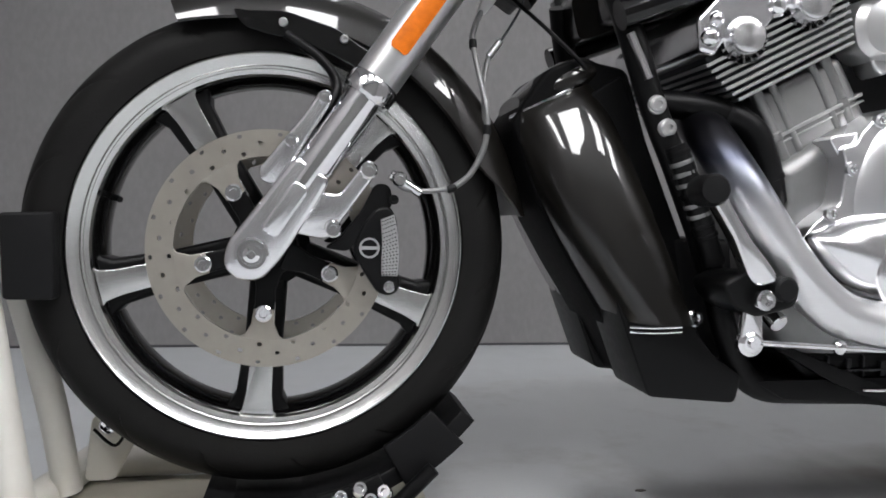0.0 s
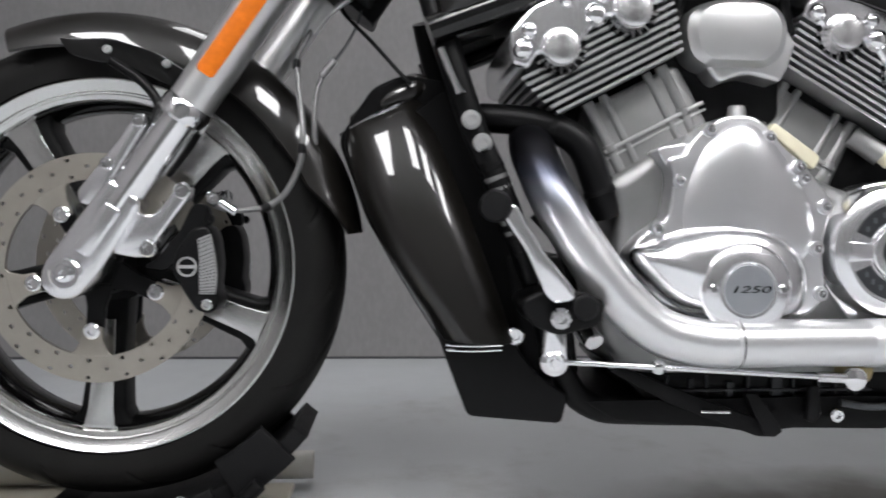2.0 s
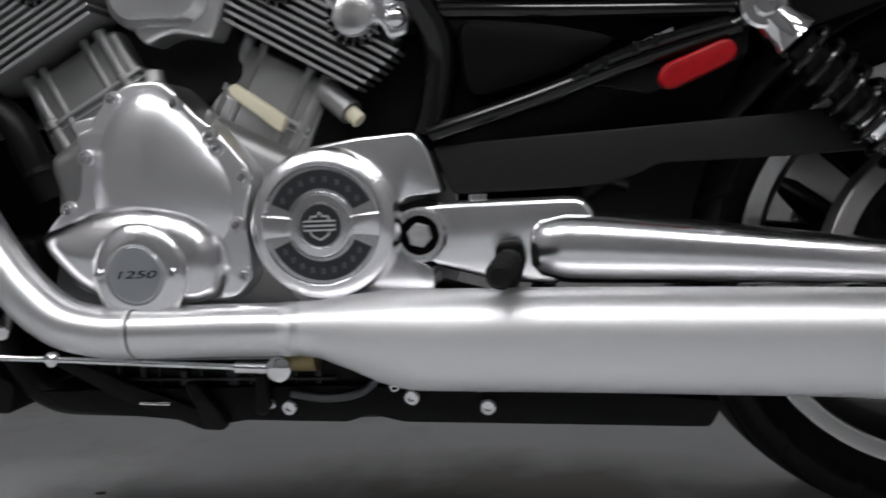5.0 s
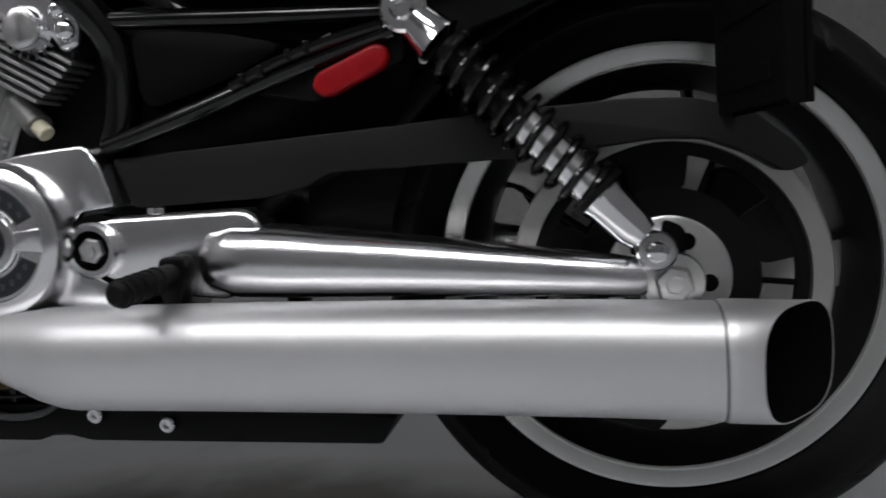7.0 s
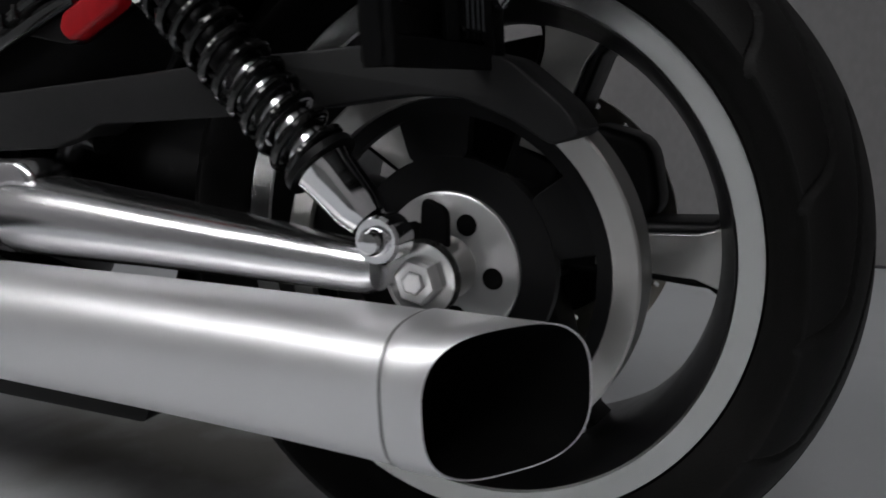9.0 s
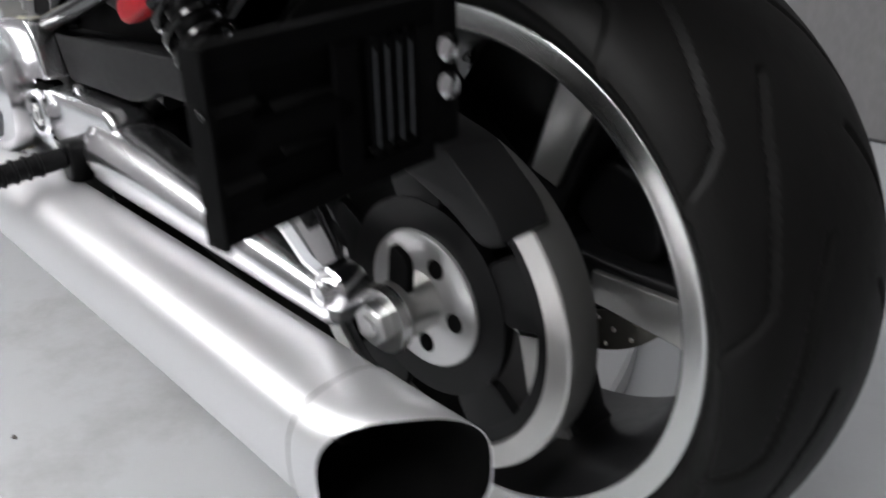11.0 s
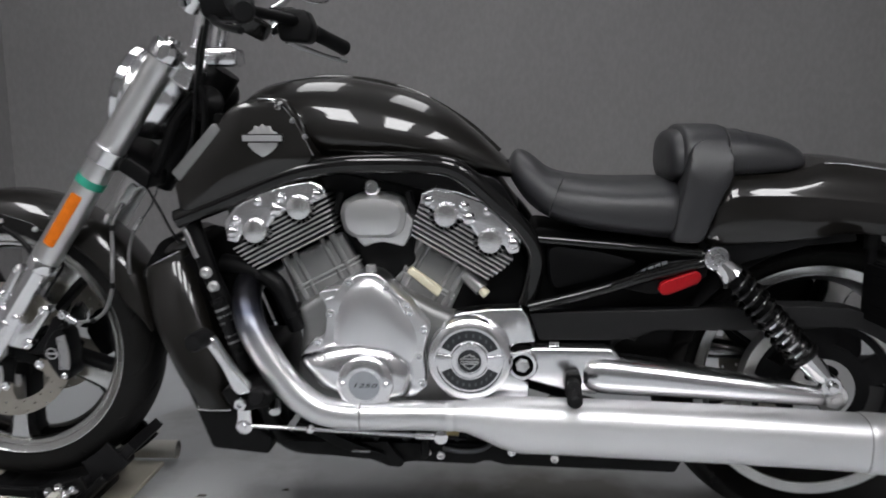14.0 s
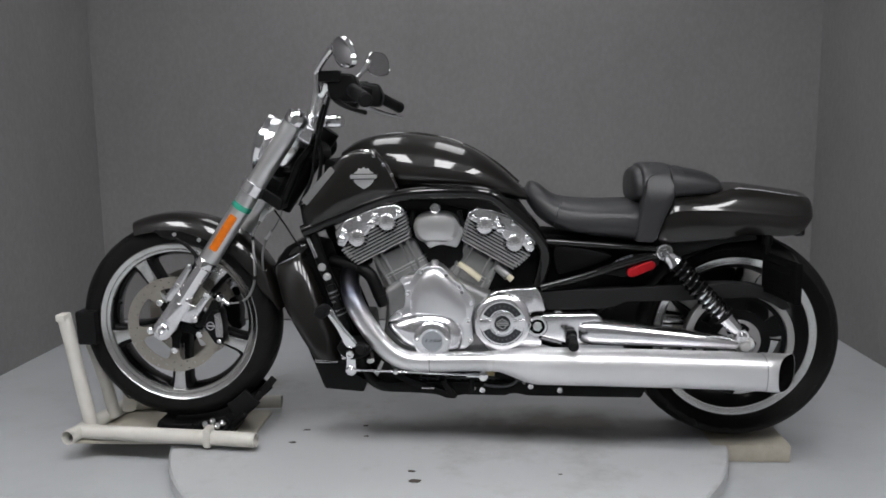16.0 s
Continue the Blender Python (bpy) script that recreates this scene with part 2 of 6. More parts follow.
def lathe(profile, c, axis=(0, 1, 0), segs=64, bm=None, closed=False):
    """Turns (radius, offset) pairs round an axis through c."""
    bm = bm or bmesh.new()
    a = V(axis).normalized()
    u = a.orthogonal().normalized()
    w = a.cross(u)
    loops = []
    for r, o in profile:
        loops.append([bm.verts.new(V(c) + a * o + (u * math.cos(k) + w * math.sin(k)) * r) for k in (2 * math.pi * i / segs for i in range(segs))])
    for p, q in zip(loops, loops[1:]):
        bridge(bm, p, q)
    if closed:
        bridge(bm, loops[-1], loops[0])
    bmesh.ops.remove_doubles(bm, verts=bm.verts, dist=1e-6)
    return bm


def rod(p, q, r, bm=None, segs=20, bev=0.0015, r2=None):
    p, q = V(p), V(q)
    d = (q - p).length
    r2 = r if r2 is None else r2
    return lathe([(0, 0), (r - bev, 0), (r, bev), (r2, d - bev), (r2 - bev, d), (0, d)], p, q - p, segs, bm)


def spline(pts, n=8, closed=False):
    """A smooth line through the points."""
    P = [V(p) for p in pts]
    out = []
    N = len(P)
    for i in range(N if closed else N - 1):
        if closed:
            a, b, c, d = P[i - 1], P[i], P[(i + 1) % N], P[(i + 2) % N]
        else:
            a, b, c, d = P[max(0, i - 1)], P[i], P[i + 1], P[min(N - 1, i + 2)]
        for k in range(n):
            t = k / n
            out.append(0.5 * (2 * b + (c - a) * t + (2 * a - 5 * b + 4 * c - d) * t * t + (3 * b - a - 3 * c + d) * t ** 3))
    if not closed:
        out.append(P[-1])
    return out


def sweep(path, radius, segs=16, bm=None, flat=1.0, caps=True):
    """A tube along a path; radius is one number or one for each point."""
    bm = bm or bmesh.new()
    path = [V(p) for p in path]
    rad = radius if isinstance(radius, (list, tuple)) else [radius] * len(path)
    loops = []
    u = None
    for i, p in enumerate(path):
        d = (path[min(i + 1, len(path) - 1)] - path[max(i - 1, 0)]).normalized()
        if u is None:
            u = d.orthogonal().normalized()
        u = (u - d * u.dot(d)).normalized()
        w = d.cross(u)
        loops.append([p + (u * math.cos(k) + w * math.sin(k) * flat) * rad[i] for k in (2 * math.pi * j / segs for j in range(segs))])
    rings(bm, loops, caps, caps)
    return bm


def tube(pts, radius, n=8, segs=16, bm=None):
    path = spline(pts, n)
    if isinstance(radius, (list, tuple)):
        rad = []
        for a, b in zip(radius, radius[1:]):
            rad += [a + (b - a) * k / n for k in range(n)]
        radius = rad + [radius[-1]]
    return sweep(path, radius, segs, bm)


def rounded(pts, r=0.01, n=4):
    """A closed outline with its corners rounded."""
    P = [V((p[0], p[1], 0)) for p in pts]
    out = []
    for i, p in enumerate(P):
        a, b = P[i - 1] - p, P[(i + 1) % len(P)] - p
        k = min(r, a.length * 0.45, b.length * 0.45)
        s, e = p + a.normalized() * k, p + b.normalized() * k
        for j in range(n + 1):
            t = j / n
            q = s * (1 - t) ** 2 + p * 2 * t * (1 - t) + e * t * t
            out.append((q.x, q.y))
    return out


def circle(cx, cz, r, n=40):
    return [(cx + r * math.cos(2 * math.pi * i / n), cz + r * math.sin(2 * math.pi * i / n)) for i in range(n)]


def inset(pts, d):
    """The outline moved inwards by d."""
    n = len(pts)
    area = sum(pts[i][0] * pts[(i + 1) % n][1] - pts[(i + 1) % n][0] * pts[i][1] for i in range(n))
    s = 1 if area > 0 else -1
    out = []
    for i in range(n):
        a, p, b = V(pts[i - 1]), V(pts[i]), V(pts[(i + 1) % n])
        e, f = (p - a), (b - p)
        if e.length < 1e-7 or f.length < 1e-7:
            out.append(tuple(p))
            continue
        e.normalize(), f.normalize()
        ne, nf = V((-e.y, e.x)) * s, V((-f.y, f.x)) * s
        m = ne + nf
        k = max(0.35, m.length_squared / 2)
        out.append(tuple(p + m * d / k * 1.0))
    return out


def sound(pts, d):
    """Whether the outline can move inwards by d without folding over."""
    q = inset(pts, d)
    n = len(pts)
    return all((q[(i + 1) % n][0] - q[i][0]) * (pts[(i + 1) % n][0] - pts[i][0]) + (q[(i + 1) % n][1] - q[i][1]) * (pts[(i + 1) % n][1] - pts[i][1]) >= 0 for i in range(n))


def slab(pts, y0, y1, bev=0.004, bm=None, steps=3):
    """An outline in x and z, given depth from y0 (far) to y1 (near), with rounded rims."""
    bm = bm or bmesh.new()
    s = 1 if y1 > y0 else -1
    loops = []
    bev = min(bev, abs(y1 - y0) * 0.45)
    while bev > 0.0004 and not sound(pts, bev):
        bev *= 0.8
    for k in range(steps + 1):
        a = math.pi / 2 * k / steps
        loops.append((bev * (1 - math.sin(a)), y0 + s * bev * (1 - math.cos(a))))
    for k in range(steps + 1):
        a = math.pi / 2 * k / steps
        loops.append((bev * (1 - math.cos(a)), y1 - s * bev * (1 - math.sin(a))))
    rings(bm, [[(x, y, z) for x, z in inset(pts, d)] for d, y in loops])
    return bm


def pillow(pts, layers, c=None, bm=None):
    """Stacks an outline, shrunk towards c, at the given depths: (shrink, y)."""
    bm = bm or bmesh.new()
    cx = c[0] if c else sum(p[0] for p in pts) / len(pts)
    cz = c[1] if c else sum(p[1] for p in pts) / len(pts)
    rings(bm, [[(cx + (x - cx) * k, y, cz + (z - cz) * k) for x, z in pts] for k, y in layers])
    return bm


def box(lo, hi, bev=0.003, bm=None):
    bm = bm or bmesh.new()
    lo, hi = [min(a, b) for a, b in zip(lo, hi)], [max(a, b) for a, b in zip(lo, hi)]
    geo = bmesh.ops.create_cube(bm, size=1, matrix=Matrix.Translation([(a + b) / 2 for a, b in zip(lo, hi)]) @ Matrix.Diagonal([b - a for a, b in zip(lo, hi)] + [1]))
    if bev:
        es = list({e for v in geo["verts"] for e in v.link_edges})
        bmesh.ops.bevel(bm, geom=es, offset=bev, segments=2, affect="EDGES", profile=0.5)
    return bm


def ring_section(hw, z0, z1, x, n=40, e=2.5, y0=0.0, pinch=0.0):
    """A rounded section across the bike at x; pinch narrows its top."""
    out = []
    zc, hh = (z0 + z1) / 2, (z1 - z0) / 2
    for i in range(n):
        a = 2 * math.pi * i / n
        c, s = math.cos(a), math.sin(a)
        y = hw * math.copysign(abs(c) ** (2 / e), c)
        z = hh * math.copysign(abs(s) ** (2 / e), s)
        y *= 1 - pinch * (z / hh + 1) / 2
        out.append((x, y0 + y, zc + z))
    return out


def loft(sections, n=6, sub=40):
    """A body through sections (x, half width, low, high, roundness, side offset, pinch), smoothed along its length."""
    k = [V(s[:4]).to_tuple() + tuple(s[4:]) for s in sections]
    rows = []
    for i in range(len(k) - 1):
        a, b, c, d = k[max(0, i - 1)], k[i], k[i + 1], k[min(len(k) - 1, i + 2)]
        for j in range(n + (i == len(k) - 2)):
            t = j / n
            rows.append([0.5 * (2 * q + (r - p) * t + (2 * p - 5 * q + 4 * r - s) * t * t + (3 * q - p - 3 * r + s) * t ** 3) for p, q, r, s in zip(a, b, c, d)])
    bm = bmesh.new()
    rings(bm, [ring_section(max(1e-3, r[1]), r[2], max(r[3], r[2] + 1e-3), r[0], sub, max(1.6, r[4]), r[5], r[6]) for r in rows])
    return bm


def bolt(name, p, r, h, parent, mat, axis=(0, -1, 0), label="", socket=True):
    prof = [(0, 0), (r, 0), (r, h * 0.75), (r * 0.8, h)]
    if socket:
        prof += [(r * 0.5, h), (r * 0.45, h * 0.5), (0, h * 0.5)]
    else:
        prof += [(0, h * 1.1)]
    return part(name, lathe(prof, p, axis, 18), mat, parent, label)


def hexnut(name, p, r, h, parent, mat, axis=(0, -1, 0)):
    bm = lathe([(0, 0), (r, 0), (r, h * 0.8), (r * 0.88, h), (r * 0.5, h), (r * 0.5, h * 1.25), (r * 0.42, h * 1.3), (0, h * 1.3)], p, axis, 6)
    return part(name, bm, mat, parent, sharp=20)


def span(poly, p, d):
    """Where the line through p along d crosses the outline: nearest and farthest."""
    ts = []
    n = len(poly)
    for i in range(n):
        a, b = V(poly[i]), V(poly[(i + 1) % n])
        e = b - a
        den = d[0] * e.y - d[1] * e.x
        if abs(den) < 1e-9:
            continue
        w = a - V(p)
        t = (w.x * e.y - w.y * e.x) / den
        u = (w.x * d[1] - w.y * d[0]) / den
        if 0 <= u <= 1:
            ts.append(t)
    return (min(ts), max(ts)) if len(ts) > 1 else None


def perforated(c, r0, r1, y0, y1, rows, cols, hole, shift=0.5):
    """A flat ring with round holes through it, between y0 and y1."""
    bm = bmesh.new()
    m = 12
    for k in range(rows):
        ra, rb = r0 + (r1 - r0) * k / rows, r0 + (r1 - r0) * (k + 1) / rows
        for j in range(cols):
            a0, a1 = 2 * math.pi * (j + shift * k) / cols, 2 * math.pi * (j + 1 + shift * k) / cols
            edge = []
            for q in range(m):
                s = q / m * 4
                e, f = int(s), s - int(s)
                u, w = ((f, 0), (1, f), (1 - f, 1), (0, 1 - f))[e]
                edge.append((ra + (rb - ra) * w, a0 + (a1 - a0) * u))
            rm, am = (ra + rb) / 2, (a0 + a1) / 2
            pts = [(c[0] + r * math.cos(a), c[1] + r * math.sin(a)) for r, a in edge]
            if (j + k) % 2 == 0:
                cx, cz = c[0] + rm * math.cos(am), c[1] + rm * math.sin(am)
                inner = []
                for x, z in pts:
                    v = V((x - cx, z - cz)).normalized() * hole
                    inner.append((cx + v.x, cz + v.y))
                for y in (y0, y1):
                    o = [bm.verts.new((x, y, z)) for x, z in pts]
                    h = [bm.verts.new((x, y, z)) for x, z in inner]
                    bridge(bm, o, h)
                    if y == y0:
                        first = h
                bridge(bm, first, h)
            else:
                for y in (y0, y1):
                    bm.faces.new([bm.verts.new((x, y, z)) for x, z in pts])
    for r in (r0, r1):
        n = cols * 3
        loops = [[bm.verts.new((c[0] + r * math.cos(2 * math.pi * i / n), y, c[1] + r * math.sin(2 * math.pi * i / n))) for i in range(n)] for y in (y0, y1)]
        bridge(bm, *loops)
    bmesh.ops.remove_doubles(bm, verts=bm.verts, dist=1e-5)
    return bm


def slab_flat(pts, z0, z1):
    """A low flat patch lying on the ground."""
    bm = bmesh.new()
    rings(bm, [[(x, y, z) for x, y in pts] for z in (z0 - 0.001, z1)])
    return bm


# ---- room ----
FLOOR, BACK, LEFT, RIGHT, FRONT, TOP = -0.025, 1.755, -1.91, 1.775, -3.6, 2.75
tagged(finish("floor", box((LEFT - 0.1, FRONT - 0.1, FLOOR - 0.1), (RIGHT + 0.1, BACK + 0.1, FLOOR), 0), M_FLOOR), "glossy light grey painted studio floor", "floor", kind="structure")
tagged(finish("wall_north", box((LEFT - 0.1, BACK, FLOOR), (RIGHT + 0.1, BACK + 0.1, TOP), 0), M_WALL), "dark grey fabric-covered studio back wall", "wall", kind="structure")
tagged(finish("wall_west", box((LEFT - 0.1, FRONT, FLOOR), (LEFT, BACK, TOP), 0), M_WALL), "dark grey fabric-covered side wall", "wall", kind="structure")
tagged(finish("wall_east", box((RIGHT, FRONT, FLOOR), (RIGHT + 0.1, BACK, TOP), 0), M_WALL), "dark grey fabric-covered side wall", "wall", kind="structure")
# unseen wall added behind the camera; its tone sets what glossy parts reflect
tagged(finish("unseen_wall_south", box((LEFT - 0.1, FRONT - 0.1, FLOOR), (RIGHT + 0.1, FRONT, TOP), 0), M_SOUTH), "plain dark grey unseen wall added behind the camera to shape reflections", "wall", kind="structure")
tagged(finish("ceiling", box((LEFT - 0.1, FRONT - 0.1, TOP), (RIGHT + 0.1, BACK + 0.1, TOP + 0.1), 0), M_CEIL), "plain pale grey studio ceiling", "ceiling", kind="structure")
tagged(finish("trim", box((LEFT, BACK - 0.004, FLOOR), (RIGHT, BACK + 0.001, FLOOR + 0.008), 0.001), M_DARKLINE), "thin dark joint between wall and floor", "trim", kind="structure")
FRONT_LAMPS = [(-1.6, -1.9), (-0.5, -1.9), (0.55, -1.9), (1.6, -1.9)]
BACK_LAMPS = [(-0.55, 0.8), (0.5, 0.8)]
for lx, ly in FRONT_LAMPS + BACK_LAMPS:
    lamp = thing("ceiling_light", (lx, ly, TOP), "white rectangular ceiling light panel, switched on", "light", "ceiling lights")
    part("frame", box((lx - 0.27, ly - 0.62, TOP - 0.05), (lx + 0.27, ly + 0.62, TOP - 0.002), 0.004), M_WHITE, lamp)
    part("diffuser", box((lx - 0.25, ly - 0.60, TOP - 0.058), (lx + 0.25, ly + 0.60, TOP - 0.051), 0.002), M_PANEL if ly < 0 else M_STRONG, lamp, "glowing white diffuser")

DISC_TOP = 0.028
disc = thing("turntable", (0, 0.08, FLOOR), "light grey painted round motorcycle turntable with dirt marks and painted shade under the motorcycle", "turntable", kind="structure")
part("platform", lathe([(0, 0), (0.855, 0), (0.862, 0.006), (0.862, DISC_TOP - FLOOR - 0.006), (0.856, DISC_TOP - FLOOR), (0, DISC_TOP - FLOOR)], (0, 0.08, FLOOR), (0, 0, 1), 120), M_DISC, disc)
for mx, my, mr in ((-0.47, -0.085, 0.009), (-0.072, -0.354, 0.014), (-0.085, -0.29, 0.009), (-0.449, 0.02, 0.008), (-0.264, 0.063, 0.007), (0.33, -0.30, 0.004), (-0.25, -0.03, 0.006)):
    rnd = random.Random(int(mr * 10000 + mx * 100))
    part("paint_chip", slab_flat([(mx + mr * 1.6 * rnd.uniform(0.6, 1.1) * math.cos(2 * math.pi * k / 11), my + mr * 0.8 * rnd.uniform(0.5, 1.1) * math.sin(2 * math.pi * k / 11)) for k in range(11)], DISC_TOP, DISC_TOP + 0.0012), M_CHIP, disc, "dark chip in the paint")
ramp = thing("wheel_block", (0.96, 0.03, FLOOR), "cream painted block under the rear tyre", "block")
part("body", box((0.80, -0.08, FLOOR), (1.035, 0.12, DISC_TOP + 0.002), 0.006), M_BOARD, ramp)
board = thing("base_board", (-0.93, 0, FLOOR), "worn cream board under the front wheel stand", "board")
part("plank", box((-1.165, -0.115, DISC_TOP + 0.001), (-0.60, 0.17, DISC_TOP + 0.013), 0.003), M_BOARD, board)
# ---- motorcycle ----
BIKE = thing("motorcycle", (0, 0, DISC_TOP), "black muscle cruiser motorcycle with a polished silver V-twin engine", "motorcycle")
FW, RW, PV = V((-0.8175, 0, 0.399)), V((0.867, 0.054, 0.350)), V((0.868, 0.012, 0.349))


def tyre(name, c, R, hw, rim, parent, grooves, pitches, label, segs=60, m=120, bead=0.985):
    """A tyre with tread grooves pressed into its rubber; grooves(turn, side) gives their depth from 0 to 1, pitch by pitch."""
    prof = []
    for i in range(m + 1):
        t = -1 + 2 * i / m
        a = t * math.pi * 0.56
        y = hw * math.sin(a) * (1 - (1 - bead) * max(0.0, (abs(t) - 0.80) / 0.20) ** 1.3)
        r = rim + (R - rim) * max(0.0, (math.cos(a) + 0.19) / 1.19) ** 0.68
        prof.append((r, y, t))
    depth = [[0.0042 * grooves(j / segs, t) for r, y, t in prof] for j in range(segs)]
    bm = bmesh.new()
    loops = []
    for j in range(segs * pitches):
        k = 2 * math.pi * j / (segs * pitches)
        row = []
        for (r, y, t), d in zip(prof, depth[j % segs]):
            row.append(bm.verts.new((c.x + (r - d) * math.cos(k), c.y + y, c.z + (r - d) * math.sin(k))))
        loops.append(row)
    for j in range(len(loops)):
        bridge(bm, loops[j], loops[(j + 1) % len(loops)], False)
    return part(name, bm, M_RUBBER, parent, label)


def near(u, w, line, width):
    best = 9.0
    for (a, b), (p, q) in zip(line, line[1:]):
        dx, dy = p - a, q - b
        t = max(0.0, min(1.0, ((u - a) * dx + (w - b) * dy) / (dx * dx + dy * dy)))
        best = min(best, math.hypot(u - a - dx * t, w - b - dy * t))
    return max(0.0, min(1.0, 1.6 - 1.6 * best / width))


def tread(line, pitch, width, half_width, u, t):
    """Depth of a repeated curved groove; line holds (turn in degrees, share of the half width)."""
    g = 0.0
    for half, off in ((1, 0.5), (-1, 0.0)):
        w = -t * half
        if w < -0.1:
            continue
        for s in (-2, -1, 0, 1):
            x = (u + off + s) * pitch * 0.0053
            pts = [(a * 0.0053, b * half_width) for a, b in line]
            g = max(g, near(x, w * half_width, pts, width))
    return g


def rear_grooves(u, t):
    line = [(0, 0.815), (2, 0.77), (4.2, 0.625), (6.5, 0.525), (12, 0.47), (19.5, 0.38), (26, 0.30), (33, 0.165)]
    return tread(line, 360 / 17, 0.0042, 0.17, u, t)


def front_grooves(u, t):
    return tread([(0, 0.80), (3, 0.62), (7, 0.48), (14, 0.34), (20, 0.16)], 360 / 15, 0.0034, 0.09, u, t)


def outline_spoke(c, ang, r0, r1, w0, w1):
    """A spoke's outline with flared ends, pointing along ang."""
    d, n = V((math.cos(ang), math.sin(ang))), V((-math.sin(ang), math.cos(ang)))
    prof = [(r0, w0), ((r0 + r1) / 2, min(w0, w1)), (r1 - 0.02, w1), (r1 - 0.008, w1 * 1.25), (r1, w1 * 1.8)]
    left = [(V((c.x, c.z)) + d * r + n * w) for r, w in prof]
    right = [(V((c.x, c.z)) + d * r - n * w) for r, w in reversed(prof)]
    return [tuple(p) for p in left + right]


# front wheel: rim is the part, the rest goes with it
rim_f = part("front_wheel", lathe([(0.245, -0.050), (0.247, -0.054), (0.2455, -0.0563), (0.2432, -0.0565), (0.2415, -0.0550), (0.2300, -0.0500), (0.2285, -0.0465), (0.2262, -0.0452), (0.2250, -0.0470), (0.2195, -0.0445), (0.2178, -0.0370)], FW, segs=120), M_MACH, BIKE, "machined five-spoke front wheel")
part("barrel", lathe([(0.2176, -0.0355), (0.2150, -0.033), (0.213, -0.028), (0.208, -0.02), (0.206, 0.0), (0.208, 0.02), (0.213, 0.03), (0.217, 0.0455), (0.247, 0.05), (0.250, 0.044), (0.236, 0.03), (0.236, -0.03), (0.249, -0.047)], FW, segs=120, closed=True), M_GLOSS, rim_f, "black inner barrel")
part("hub", lathe([(0, -0.075), (0.030, -0.075), (0.034, -0.07), (0.036, -0.04), (0.050, -0.025), (0.050, 0.025), (0.036, 0.04), (0.034, 0.075), (0, 0.075)], FW, segs=48), M_BLACK, rim_f)
tyre("tyre", FW, 0.310, 0.062, 0.245, rim_f, front_grooves, 15, "black rubber tyre", 44, 72)
for i in range(5):
    a = radians(266 + 72 * i)
    part("spoke", slab(outline_spoke(FW, a, 0.03, 0.214, 0.024, 0.030), 0.022, -0.030, 0.008), M_BLACK, rim_f)
    part("spoke_face", slab(outline_spoke(FW, a, 0.10, 0.213, 0.013, 0.0165)[0:0] + [tuple(V((FW.x, FW.z)) + V((math.cos(a), math.sin(a))) * r + V((-math.sin(a), math.cos(a))) * w) for r, w in ((0.07, 0.012), (0.19, 0.0165), (0.212, 0.02), (0.217, 0.026), (0.217, -0.026), (0.212, -0.02), (0.19, -0.0165), (0.07, -0.012))], -0.028, -0.038, 0.0012), M_MACH, rim_f, "machined silver spoke face")
valve = tube([(FW.x - 0.205, -0.01, FW.z + 0.06), (FW.x - 0.195, -0.022, FW.z + 0.06), (FW.x - 0.185, -0.035, FW.z + 0.057)], 0.004, 4, 10)
part("valve_stem", valve, M_BLACK, rim_f)
for side in (-1, 1):
    rot = part("brake_rotor", perforated((FW.x, FW.z), 0.113, 0.146, side * 0.080, side * 0.085, 3, 36, 0.0030, 0.0), M_ROTOR, rim_f, "drilled steel brake rotor")
    for i in range(5):
        a = radians(266 + 72 * i)
        d, n = V((math.cos(a), math.sin(a))), V((-math.sin(a), math.cos(a)))
        c2 = V((FW.x, FW.z))
        tab = [tuple(c2 + d * r + n * w) for r, w in ((0.1145, 0.034), (0.107, 0.021), (0.093, 0.0140), (0.076, 0.0125), (0.071, 0.0), (0.076, -0.0125), (0.093, -0.0140), (0.107, -0.021), (0.1145, -0.034))]
        part("rotor_tab", slab(tab, side * 0.0805, side * 0.0845, 0.001), M_ROTOR, rim_f)
        arm = [tuple(c2 + d * r + n * w) for r, w in ((0.02, 0.02), (0.05, 0.012), (0.08, 0.012), (0.092, 0.006), (0.092, -0.006), (0.08, -0.012), (0.05, -0.012), (0.02, -0.02))]
        part("carrier_arm", slab(arm, side * 0.070, side * 0.079, 0.003), M_BLACK, rim_f)
        q = c2 + d * 0.080
        bolt("bolt", (q.x, side * 0.0845, q.y), 0.0105, 0.006, rim_f, M_CHROME, (0, side, 0))

# front fork
FD = (V((-0.406, 0, 1.020)) - V((-0.834, 0, 0.395))).normalized()
FN = V((-FD.z, 0, FD.x))
FORK0 = V((-0.834, 0, 0.395))


def on_fork(s, off=0.0, y=0.0):
    return FORK0 + FD * s + FN * off + V((0, y, 0))


